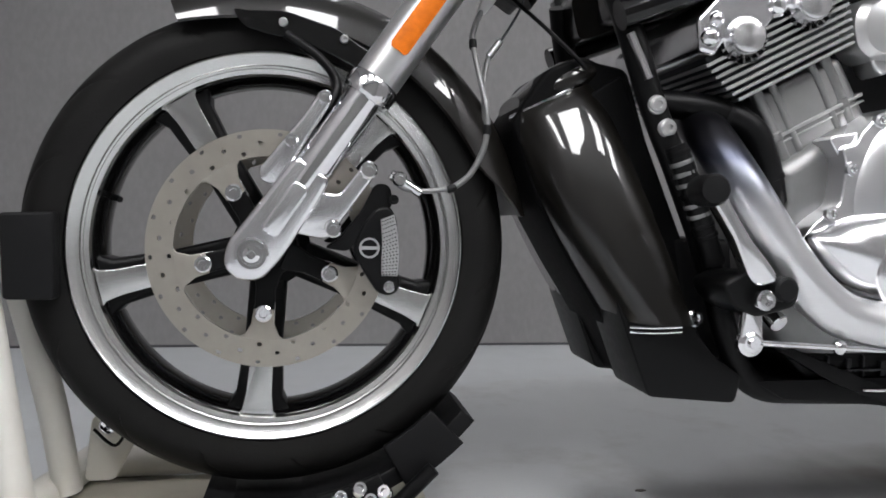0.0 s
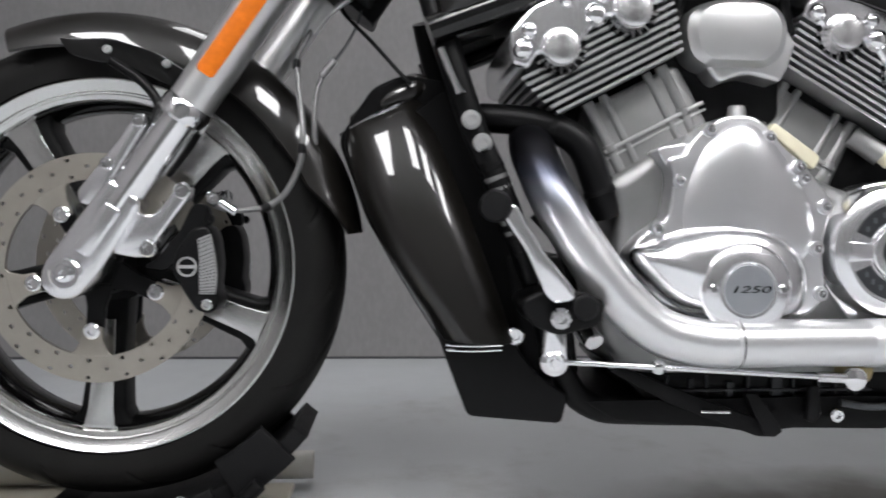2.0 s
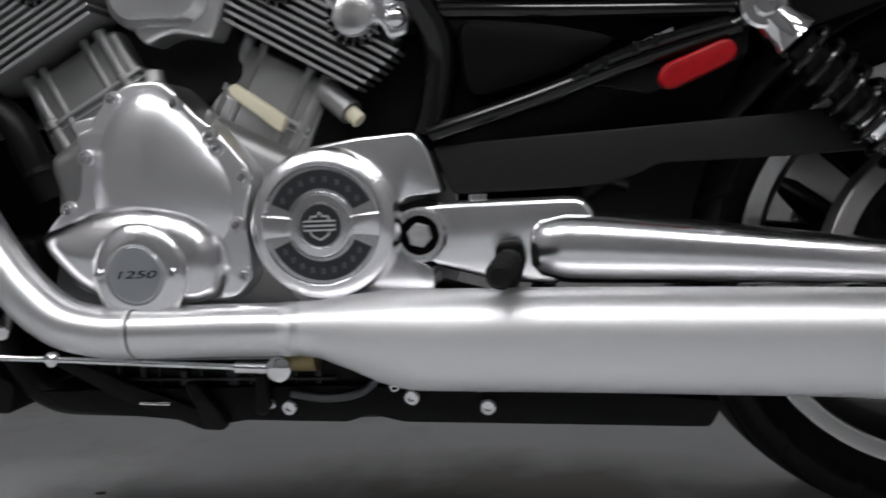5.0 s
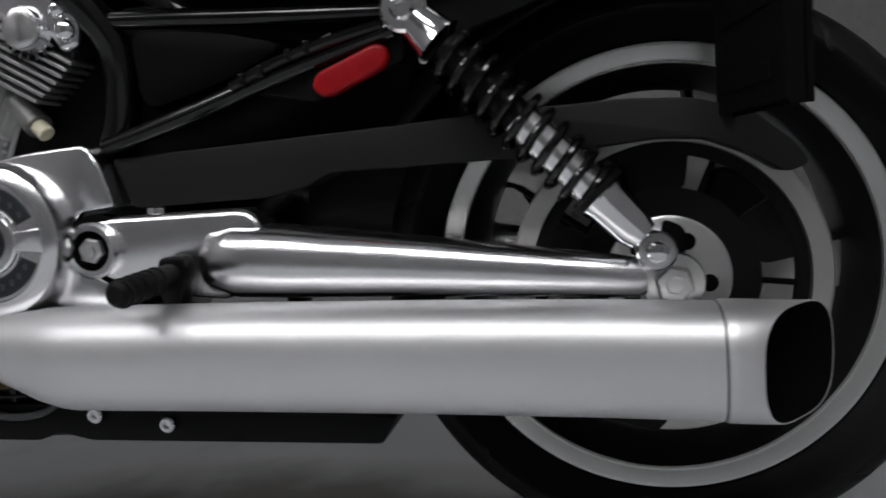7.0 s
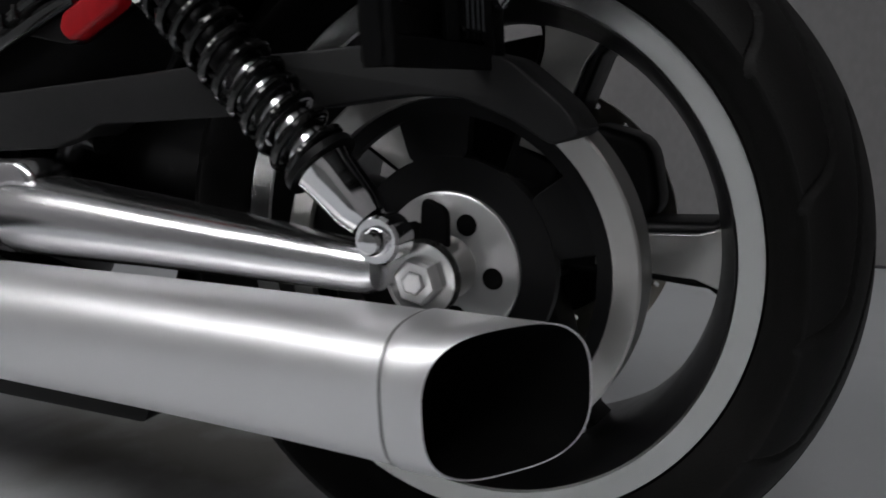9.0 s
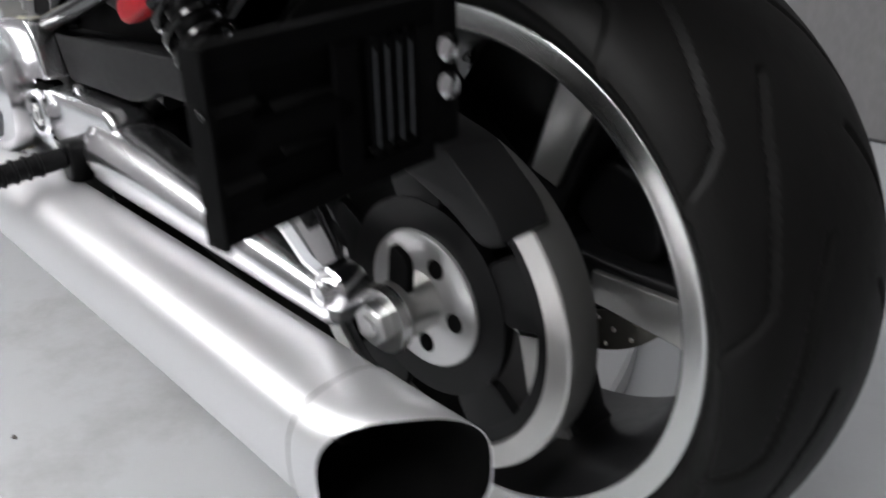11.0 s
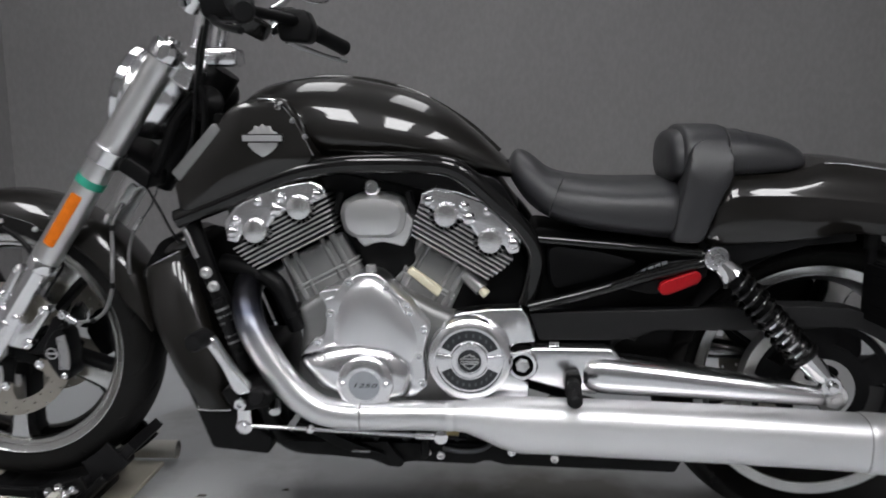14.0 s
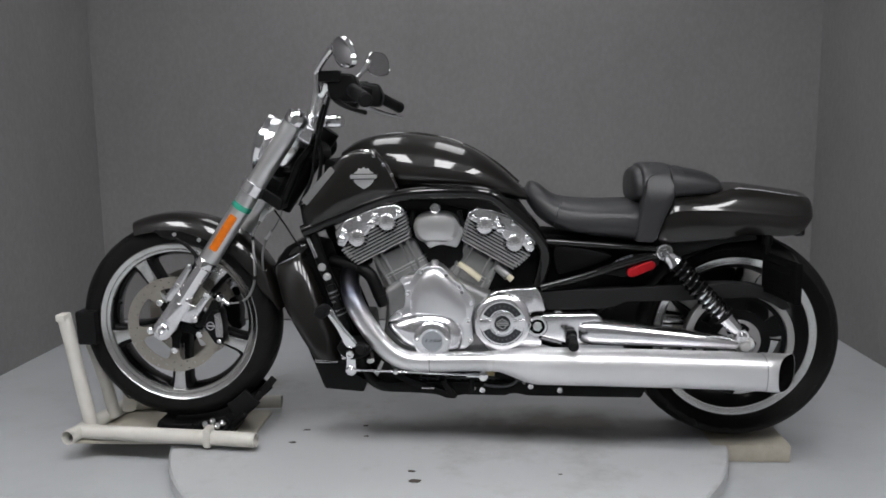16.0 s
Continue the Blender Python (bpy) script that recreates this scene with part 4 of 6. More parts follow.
# frame
TOPTUBE = [(-0.40, 0.150, 0.690), (-0.296, 0.150, 0.730), (-0.20, 0.152, 0.770), (-0.13, 0.155, 0.790), (-0.035, 0.158, 0.800), (0.109, 0.160, 0.798), (0.165, 0.158, 0.776), (0.221, 0.148, 0.725), (0.272, 0.126, 0.672), (0.297, 0.108, 0.62), (0.290, 0.100, 0.56), (0.278, 0.100, 0.52)]
for side in (-1, 1):
    fr = part("frame_tube", tube([(x, side * y, z) for x, y, z in TOPTUBE], 0.0185, 6, 18), M_GLOSS, BIKE, "gloss black perimeter frame tube")
    part("down_tube", tube([(-0.40, side * 0.10, 0.76), (-0.381, side * 0.125, 0.69), (-0.346, side * 0.132, 0.584), (-0.313, side * 0.135, 0.506), (-0.265, side * 0.135, 0.385), (-0.24, side * 0.135, 0.30), (-0.20, side * 0.13, 0.235), (-0.10, side * 0.13, 0.222), (0.25, side * 0.13, 0.222), (0.36, side * 0.13, 0.24), (0.40, side * 0.12, 0.33)], 0.017, 6, 16), M_BLACK, fr)
    part("seat_rail", tube([(0.285, side * 0.118, 0.655), (0.42, side * 0.120, 0.645), (0.50, side * 0.124, 0.639), (0.62, side * 0.13, 0.631)], 0.0095, 6, 14), M_GLOSS, fr)
    part("rear_strut", tube([(0.285, side * 0.125, 0.520), (0.40, side * 0.13, 0.552), (0.50, side * 0.133, 0.584), (0.61, side * 0.133, 0.614)], 0.0105, 6, 14), M_GLOSS, fr)
    part("wire_loom", tube([(0.44, side * 0.142, 0.570), (0.49, side * 0.145, 0.590), (0.55, side * 0.145, 0.607), (0.60, side * 0.14, 0.618)], 0.006, 6, 10), M_GLOSS, fr)
    for kx, kz in ((0.455, 0.575), (0.475, 0.582), (0.505, 0.595), (0.525, 0.601)):
        part("cable_tie", box((kx - 0.003, side * 0.146 - 0.006, kz - 0.006), (kx + 0.003, side * 0.146 + 0.006, kz + 0.007), 0.001), M_GLOSS, fr)
    if side < 0:
        for x, z in ((-0.348, 0.585), (-0.334, 0.557)):
            part("washer", lathe([(0, 0), (0.0122, 0), (0.0118, 0.0025), (0, 0.0025)], (x, -0.1475, z), (0, -1, 0), 24), M_SATIN, fr)
            bolt("bolt", (x, -0.149, z), 0.0098, 0.007, fr, M_SATIN)
        part("conduit", tube([(-0.385, -0.15, 0.67), (-0.362, -0.155, 0.615)], 0.006, 4, 10), M_CHROME, fr)
        cond = part("hose", tube([(-0.325, -0.155, 0.535), (-0.305, -0.158, 0.485), (-0.285, -0.158, 0.43), (-0.27, -0.155, 0.39)], 0.014, 6, 14), M_BLACK, BIKE, "black ribbed hose with a printed label")
        for k in range(9):
            p = V((-0.322, -0.1555, 0.527)).lerp(V((-0.283, -0.158, 0.425)), k / 8)
            part("clip", lathe([(0.0142, -0.003), (0.0152, -0.002), (0.0152, 0.002), (0.0142, 0.003)], p, (0.039, 0, -0.1), 16, closed=True), M_CAST if k in (1, 2, 3, 5, 6) else M_BLACK, cond)
part("backbone", slab(rounded([(-0.34, 0.90), (-0.25, 0.86), (0.22, 0.77), (0.27, 0.70), (0.20, 0.72), (-0.1, 0.78), (-0.36, 0.72)], 0.02), -0.09, 0.09, 0.02), M_BLACK, BIKE)
part("airbox", slab(rounded([(-0.29, 0.66), (-0.24, 0.745), (-0.13, 0.785), (0.10, 0.785), (0.19, 0.74), (0.26, 0.66), (0.285, 0.60), (0.27, 0.49), (0.12, 0.49), (0.0, 0.60), (-0.06, 0.60), (-0.20, 0.59)], 0.015), -0.085, 0.085, 0.006), M_SOOT, BIKE, "black airbox between the cylinders")
# lower part is added filler that keeps the gap above the belt guard dark
part("inner_fairing", slab(rounded([(0.29, 0.675), (0.62, 0.640), (0.63, 0.60), (0.605, 0.54), (0.585, 0.49), (0.27, 0.48)], 0.015), -0.09, 0.095, 0.006), M_SOOT, BIKE, "black side cover, carried down as an added dark filler to the belt guard")
sc = part("side_cover", pillow(rounded([(0.315, 0.645), (0.42, 0.632), (0.50, 0.612), (0.43, 0.580), (0.325, 0.552)], 0.025, 4), [(1, -0.09), (1, -0.112), (0.94, -0.122), (0.7, -0.126), (0.3, -0.127)]), M_SOOT, BIKE)

# radiator and its shroud
def shroud_shell(side, n=30, m=22):
    """A bowed cover along a leaning axis, between its front and rear edges."""
    front = spline([(-0.512, 0.573, 0), (-0.494, 0.518, 0), (-0.470, 0.460, 0), (-0.426, 0.383, 0), (-0.384, 0.318, 0)], 12)
    rear = spline([(-0.408, 0.622, 0), (-0.385, 0.565, 0), (-0.350, 0.475, 0), (-0.318, 0.388, 0), (-0.292, 0.314, 0)], 12)
    bm = bmesh.new()
    loops = []
    for i in range(n + 1):
        s = i / n
        k = s * (len(front) - 1)
        j = min(int(k), len(front) - 2)
        a, b = front[j].lerp(front[j + 1], k - j), rear[j].lerp(rear[j + 1], k - j)
        crest = 0.180 - 0.085 * (1 - s) ** 1.8
        ring = []
        for q in range(m + 1):
            w = -1 + 2 * q / m
            p = a.lerp(b, q / m)
            drop = 0.040 * abs(w) ** 3.6 if w < 0 else 0.028 * w ** 3.6
            ring.append((p.x, side * (crest - drop), p.y))
        ring += [(b.x, side * 0.05, b.y), (a.x, side * 0.05, a.y)]
        loops.append(ring)
    rings(bm, loops)
    return bm


for side in (-1, 1):
    sh = part("radiator_shroud", shroud_shell(side), M_PAINT, BIKE, "black pearl radiator shroud")
    part("shroud_edge", tube([(-0.512, side * 0.060, 0.573), (-0.485, side * 0.086, 0.586), (-0.452, side * 0.096, 0.602), (-0.425, side * 0.086, 0.615)], 0.0028, 5, 10), M_CHROME, sh)
    chin = [(-0.397, 0.347), (-0.306, 0.347), (-0.285, 0.300), (-0.262, 0.272), (-0.226, 0.248), (-0.234, 0.213), (-0.350, 0.223)]
    part("chin_guard", slab(rounded(chin, 0.008, 3), side * 0.04, side * 0.1535, 0.005), M_BLACK, sh, "satin black lower cover")
    for k in (0.305, 0.311):
        part("clip_strap", tube([(-0.377, side * 0.1535, k), (-0.345, side * 0.1555, k - 0.001), (-0.309, side * 0.1535, k)], 0.0022, 3, 8), M_CHROME, sh)
rad = part("radiator", slab(rounded([(-0.514, 0.565), (-0.490, 0.604), (-0.470, 0.634), (-0.430, 0.652), (-0.360, 0.64), (-0.27, 0.36), (-0.22, 0.23), (-0.335, 0.222), (-0.375, 0.295), (-0.432, 0.385), (-0.478, 0.465)], 0.012), 0.078, -0.078, 0.012), M_SOOT, BIKE, "dull black radiator body")
for side in (-1, 1):
    part("inner_plate", slab(rounded([(-0.42, 0.60), (-0.375, 0.63), (-0.262, 0.36), (-0.24, 0.26), (-0.31, 0.27), (-0.37, 0.42)], 0.01), side * 0.082, side * 0.098, 0.004), M_SOOT, rad)
part("shroud_crown", loft([(-0.50, 0.06, 0.58, 0.605, 2.2, 0, 0), (-0.46, 0.082, 0.59, 0.640, 2.4, 0, 0.1), (-0.42, 0.088, 0.60, 0.662, 2.4, 0, 0.1), (-0.395, 0.075, 0.62, 0.655, 2.2, 0, 0)], 6, 32), M_PAINT, BIKE)

# engine
ENG = part("engine", slab(rounded([(-0.172, 0.40), (-0.165, 0.47), (-0.180, 0.512), (-0.070, 0.580), (0.0, 0.57), (0.08, 0.53), (0.14, 0.50), (0.27, 0.50), (0.29, 0.36), (0.24, 0.255), (-0.14, 0.255), (-0.19, 0.33)], 0.03), 0.13, -0.135, 0.02), M_CAST, BIKE, "silver liquid-cooled V-twin engine")
part("sump", slab(rounded([(-0.16, 0.275), (0.22, 0.275), (0.21, 0.232), (-0.12, 0.232)], 0.015), 0.12, -0.135, 0.008), M_BLACK, ENG)
for x, w, z in ((-0.100, 0.004, 0.270), (-0.071, 0.007, 0.266), (-0.048, 0.003, 0.270), (-0.022, 0.010, 0.262), (0.004, 0.004, 0.271), (0.036, 0.014, 0.268), (0.063, 0.004, 0.272), (0.094, 0.006, 0.270), (0.118, 0.003, 0.264), (0.142, 0.008, 0.270)):
    part("sump_rib", box((x, -0.141, 0.240), (x + w, -0.125, z), 0.0012), M_SLOT, ENG)
part("sump_ledge", box((-0.115, -0.143, 0.250), (0.165, -0.125, 0.2535), 0.001), M_SLOT, ENG)

HEAD = [(-0.300, 0.655), (-0.300, 0.690), (-0.275, 0.718), (-0.225, 0.742), (-0.175, 0.757), (-0.130, 0.765), (-0.108, 0.752), (-0.096, 0.715), (-0.088, 0.668), (-0.239, 0.590), (-0.262, 0.606), (-0.286, 0.630)]
MID = V((-0.017, 0.38))


def cylinder_bank(front):
    """One cylinder with its finned head, rocker cover and barrel; the rear one mirrors the front one, a little lower."""
    def at(x, z):
        if front:
            return (x, z)
        v = V((2 * MID.x - x, z)) - MID
        a = radians(-2.6)
        return (MID.x - 0.013 + v.x * math.cos(a) - v.y * math.sin(a), MID.y - 0.009 + v.x * math.sin(a) + v.y * math.cos(a))

    def spread(pts):
        out = [at(*p) for p in pts]
        return out if front else out[::-1]
    cyl = part("cylinder", slab(rounded(spread([(-0.205, 0.603), (-0.083, 0.664), (-0.040, 0.585), (-0.015, 0.53), (-0.10, 0.44), (-0.165, 0.50)]), 0.012), 0.10, -0.118, 0.012), M_CAST, BIKE, "grey cast cylinder barrel")
    d = V((0.889, 0.458))
    u = V((-0.458, 0.889))
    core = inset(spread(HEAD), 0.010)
    # charcoal core: the shade between the silver fins is put into its colour
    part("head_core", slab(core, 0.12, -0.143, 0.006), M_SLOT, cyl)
    fins = 14
    o = V((-0.239, 0.590))
    for k in range(fins):
        p = o + u * (0.004 + k * 0.0092)
        sp = span(HEAD, p, d)
        if not sp:
            continue
        a, b = sp
        if k > 6:
            a = a + 0.052 + (k - 7) * 0.026
        if b - a < 0.015:
            continue
        q = [p + d * a, p + d * b, p + d * b + u * 0.0040, p + d * a + u * 0.0040]
        part("fin", slab(spread([tuple(v) for v in q]), 0.12, -0.156, 0.0008, steps=1), M_FIN, cyl)
    caps = ((-0.242, 0.671), (-0.155, 0.717))

    def under(c, r):
        return [(c[0] + r * math.cos(radians(g)), c[1] + r * math.sin(radians(g))) for g in range(15, -171, -15)]
    cover = [(-0.300, 0.650), (-0.305, 0.690), (-0.277, 0.722), (-0.225, 0.747), (-0.175, 0.762), (-0.130, 0.769), (-0.104, 0.755), (-0.106, 0.738)]
    cover += under(caps[1], 0.0265) + [(-0.196, 0.706)] + under(caps[0], 0.0265) + [(-0.281, 0.645)]
    part("rocker_cover", slab(rounded(spread(cover), 0.006, 3), 0.12, -0.161, 0.013, steps=6), M_POLISH, cyl, "polished rocker cover")
    for cx, cz in caps:
        x, z = at(cx, cz)
        # flat black disc stands for the shaded recess round the cap
        part("cap_recess_shade", lathe([(0, 0), (0.0330, 0), (0.0325, 0.002), (0, 0.002)], (x, -0.1540, z), (0, -1, 0), 36), M_SOOT, cyl)
        part("cap_tower", lathe([(0.0, 0), (0.0290, 0), (0.0275, 0.002), (0.0250, 0.006), (0.0236, 0.011), (0.0230, 0.0165), (0.0222, 0.018), (0, 0.018)], (x, -0.1530, z), (0, -1, 0), 40), M_POLISH, cyl)
        part("plug_cap", lathe([(0.0212, 0), (0.0208, 0.0016), (0.0190, 0.0024), (0.010, 0.0036), (0.0008, 0.0042), (0, 0.0042)], (x, -0.1708, z), (0, -1, 0), 48), M_SPUN, cyl, "spun silver cap")
        for k in range(9):
            g = radians(-165 + 20 * k)
            dx, dz = math.cos(g), math.sin(g)
            w0, w1, r0, r1 = 0.0010, 0.0016, 0.0270, 0.0325
            tooth = [at(cx + dx * r0 - dz * w0, cz + dz * r0 + dx * w0), at(cx + dx * r1 - dz * w1, cz + dz * r1 + dx * w1), at(cx + dx * r1 + dz * w1, cz + dz * r1 - dx * w1), at(cx + dx * r0 + dz * w0, cz + dz * r0 - dx * w0)]
            part("tooth", slab(tooth, -0.155, -0.1580, 0.0004, steps=1), M_CAST, cyl)
    for cx, cz, r in ((-0.287, 0.668, 0.011), (-0.280, 0.690, 0.009), (-0.200, 0.712, 0.012), (-0.190, 0.735, 0.009), (-0.120, 0.742, 0.010), (-0.235, 0.728, 0.008)):
        x, z = at(cx, cz)
        part("rocker_bolt", lathe([(r * 1.25, 0), (r * 1.1, 0.003), (r, 0.006), (r * 0.75, 0.0090), (r * 0.4, 0.0105), (0, 0.0108)], (x, -0.158, z), (0, -1, 0), 18), M_CHROME, cyl)
    for lo_b, hi_b, y in ((0.0, 0.0046, -0.1222), (-0.0080, -0.0055, -0.1200)):
        bead = [V(q) + u * h for q, h in (((-0.176, 0.5475), lo_b), ((-0.050, 0.6125), lo_b), ((-0.050, 0.6125), hi_b), ((-0.176, 0.5475), hi_b))]
        part("flange_bead", slab(spread([tuple(v) for v in bead]), 0.10, y, 0.0015, steps=2), M_FIN, cyl, "raised joint of the cylinder base")
    for cx, cz, r in ((-0.168, 0.5515, 0.0088), (-0.148, 0.5620, 0.0062), (-0.074, 0.6000, 0.0082), (-0.093, 0.5905, 0.0055)):
        p, q = at(cx - u.x * 0.045, cz - u.y * 0.045), at(cx + u.x * 0.068, cz + u.y * 0.068)
        part("stud_boss", rod((p[0], -0.1195 + r * 0.75, p[1]), (q[0], -0.1195 + r * 0.75, q[1]), r, segs=18), M_CAST, cyl)
        if r > 0.007:
            p, q = at(cx - u.x * 0.003, cz - u.y * 0.003), at(cx + u.x * 0.009, cz + u.y * 0.009)
            part("stud_nut", rod((p[0], -0.1135, p[1]), (q[0], -0.1135, q[1]), r * 1.18, segs=18), M_CAST, cyl)
    p = at(-0.180, 0.500)
    part("stud_foot", rod((p[0], -0.120, p[1] - 0.03), (p[0], -0.120, p[1] + 0.02), 0.014, segs=16), M_BLACK, cyl)
    return cyl


front_cyl = cylinder_bank(True)
rear_cyl = cylinder_bank(False)
rear_cyl.location.y = 0.028
part("cream_tag", slab(rounded([(0.042, 0.582), (0.051, 0.594), (0.115, 0.549), (0.105, 0.531)], 0.006, 3), -0.110, -0.1300, 0.003), M_CREAM, rear_cyl, "cream rubber tag on the cylinder")
part("coolant_elbow", tube([(0.160, -0.12, 0.578), (0.192, -0.135, 0.550)], 0.015, 4, 16), M_CAST, rear_cyl)
part("yellow_plug", rod((0.190, -0.135, 0.552), (0.203, -0.138, 0.540), 0.0095), M_CREAM, rear_cyl)
# intake cover between the cylinders
ab = [(-0.084, 0.702), (-0.076, 0.727), (-0.050, 0.740), (0.014, 0.741), (0.040, 0.731), (0.052, 0.706), (0.045, 0.670), (0.024, 0.654), (-0.056, 0.654), (-0.076, 0.668)]
ic = part("intake_cover", pillow(rounded(ab, 0.014, 4), [(1, 0.05), (1, -0.125), (0.95, -0.140), (0.8, -0.149), (0.45, -0.153)]), M_SATIN, BIKE, "satin silver intake cover")
lo = [(-0.068, 0.686), (-0.055, 0.712), (0.045, 0.712), (0.062, 0.688), (0.052, 0.655), (0.042, 0.638), (0.022, 0.643), (0.0, 0.6475), (-0.018, 0.644), (-0.034, 0.636), (-0.044, 0.644), (-0.057, 0.665)]
part("lower_cover", slab(rounded(lo, 0.006, 3), 0.05, -0.136, 0.006), M_SATIN, ic)
part("valley", slab(rounded([(-0.10, 0.70), (0.06, 0.70), (0.06, 0.60), (-0.02, 0.54), (-0.09, 0.60)], 0.01), 0.08, -0.095, 0.006), M_BLACK, ENG)
bolt("eye_bolt", (-0.018, -0.130, 0.755), 0.016, 0.014, ENG, M_CHROME)
part("bracket_rod", rod((-0.082, -0.12, 0.745), (-0.092, -0.12, 0.70), 0.007), M_BLACK, ENG)
part("bracket_rod", rod((0.050, -0.12, 0.745), (0.060, -0.12, 0.70), 0.007), M_BLACK, ENG)
part("drive_knob", rod((-0.020, -0.150, 0.578), (-0.020, -0.150, 0.606), 0.014, r2=0.010), M_SATIN, ENG)

# left engine cover
COV = [(-0.040, 0.592), (-0.005, 0.592), (0.014, 0.576), (0.034, 0.552), (0.054, 0.538), (0.095, 0.488), (0.082, 0.435), (0.088, 0.372), (0.066, 0.348), (-0.07, 0.346), (-0.12, 0.364), (-0.162, 0.420), (-0.145, 0.444), (-0.110, 0.468), (-0.104, 0.516), (-0.112, 0.540), (-0.090, 0.545), (-0.086, 0.556), (-0.067, 0.578)]
cov = part("engine_cover", slab(rounded(COV, 0.010, 3), -0.10, -0.1705, 0.004), M_COVER, BIKE, "polished aluminium engine cover")
BULGE = [(-0.022, 0.585), (0.018, 0.562), (0.050, 0.522), (0.076, 0.475), (0.073, 0.425), (0.030, 0.395), (-0.030, 0.390), (-0.075, 0.405), (-0.098, 0.450), (-0.095, 0.502), (-0.067, 0.559)]


def ridged(bm, x0, flat, slope):
    """Lets a face fall away on both sides of an upright flat band."""
    for v in bm.verts:
        v.co.y += slope * max(0.0, abs(v.co.x - x0) - flat)
    return bm


part("bulge", ridged(pillow([(p.x, p.y) for p in spline([(x, z, 0) for x, z in BULGE], 6, True)], [(1.02, -0.167), (0.99, -0.1712), (0.95, -0.1750), (0.90, -0.1783), (0.83, -0.1812), (0.74, -0.1838), (0.62, -0.1860), (0.46, -0.1876), (0.26, -0.1886), (0.06, -0.1889)], (-0.015, 0.480)), -0.012, 0.014, 0.11), M_COVER, cov)
DOME = [(-0.158, 0.420), (-0.130, 0.440), (-0.085, 0.456), (-0.030, 0.463), (0.025, 0.450), (0.058, 0.415), (0.062, 0.378), (0.045, 0.350), (-0.015, 0.346), (-0.075, 0.352), (-0.120, 0.372)]
part("dome", pillow([(p.x, p.y) for p in spline([(x, z, 0) for x, z in DOME], 5, True)], [(1.0, -0.165), (0.998, -0.1715), (0.972, -0.1778), (0.93, -0.1845), (0.87, -0.1910), (0.79, -0.1965), (0.68, -0.2010), (0.55, -0.2045), (0.40, -0.2068), (0.2, -0.208)], (-0.026, 0.390)), M_POLISH, cov, "domed polished clutch housing")
part("mount_ear", slab(rounded([(-0.122, 0.549), (-0.116, 0.554), (-0.080, 0.560), (-0.085, 0.525), (-0.099, 0.517), (-0.109, 0.529)], 0.003, 2), -0.12, -0.160, 0.003), M_COVER, cov)
derby = part("derby_cap", lathe([(0, 0), (0.0545, 0), (0.0555, 0.002), (0.0548, 0.0045), (0.0525, 0.0068), (0.0485, 0.0090), (0.0430, 0.0112), (0.0370, 0.0128), (0.0330, 0.0136), (0.0318, 0.0132), (0.0308, 0.0132), (0.0304, 0.0136), (0, 0.0136)], (-0.027, -0.200, 0.384), (0, -1, 0), 64), M_POLISH, cov, "round polished cap")
part("inlay", lathe([(0, 0), (0.0295, 0), (0.029, 0.0008), (0, 0.0008)], (-0.027, -0.2136, 0.384), (0, -1, 0), 48), M_INLAY, cov, "grey inlay")
txt = bpy.data.curves.new("numerals", "FONT")
txt.body, txt.size, txt.extrude, txt.align_x, txt.align_y, txt.shear = "1250", 0.0185, 0.0006, "CENTER", "CENTER", 0.25
to = new("numerals_curve", txt)
to.matrix_world = pose(-0.027, -0.2147, 0.384, 90, 0, 0) @ Matrix.Diagonal((1.3, 0.62, 1, 1))
bpy.context.view_layer.update()
nm = bpy.data.meshes.new_from_object(to.evaluated_get(bpy.context.evaluated_depsgraph_get()))
nm.transform(to.matrix_world)
bpy.data.objects.remove(to)
nob = new("numerals", nm)
nm.materials.clear()
nm.materials.append(M_BLACK)
nob.parent = cov
tagged(nob, "raised black numerals 1250")
for dx in (-0.042, 0.042):
    bolt("bolt", (-0.027 + dx, -0.2115, 0.385), 0.0055, 0.0035, cov, M_CHROME)
for x, z in ((-0.060, 0.574), (0.012, 0.565), (0.057, 0.516), (0.084, 0.482), (-0.097, 0.512), (-0.123, 0.455), (0.074, 0.431), (0.080, 0.376), (0.050, 0.530)):
    part("bolt_boss", lathe([(0, 0), (0.0098, 0), (0.0088, 0.006), (0, 0.006)], (x, -0.168, z), (0, -1, 0), 18), M_COVER, cov)
    bolt("bolt", (x, -0.173, z), 0.0055, 0.005, cov, M_CHROME)

# drive pulley cover
PC = (0.172, 0.428)
backp = [(0.130, 0.500), (0.150, 0.512), (0.205, 0.520), (0.270, 0.524), (0.285, 0.503), (0.299, 0.456), (0.255, 0.452), (0.248, 0.425), (0.256, 0.395), (0.287, 0.374), (0.286, 0.346), (0.262, 0.321), (0.205, 0.315), (0.13, 0.340), (0.095, 0.39), (0.095, 0.45)]
pc = part("pulley_cover", slab(rounded(backp, 0.008, 3), -0.10, -0.148, 0.006), M_POLISH, BIKE, "polished drive pulley cover")
part("dish", lathe([(0.0, 0), (0.083, 0), (0.083, 0.022), (0.079, 0.033), (0.070, 0.039), (0.0645, 0.040), (0.0635, 0.037), (0.0625, 0.036), (0.036, 0.036), (0.035, 0.040), (0.033, 0.042), (0.025, 0.0425), (0.024, 0.040), (0.0, 0.040)], (PC[0], -0.146, PC[1]), (0, -1, 0), 80), M_POLISH, pc)
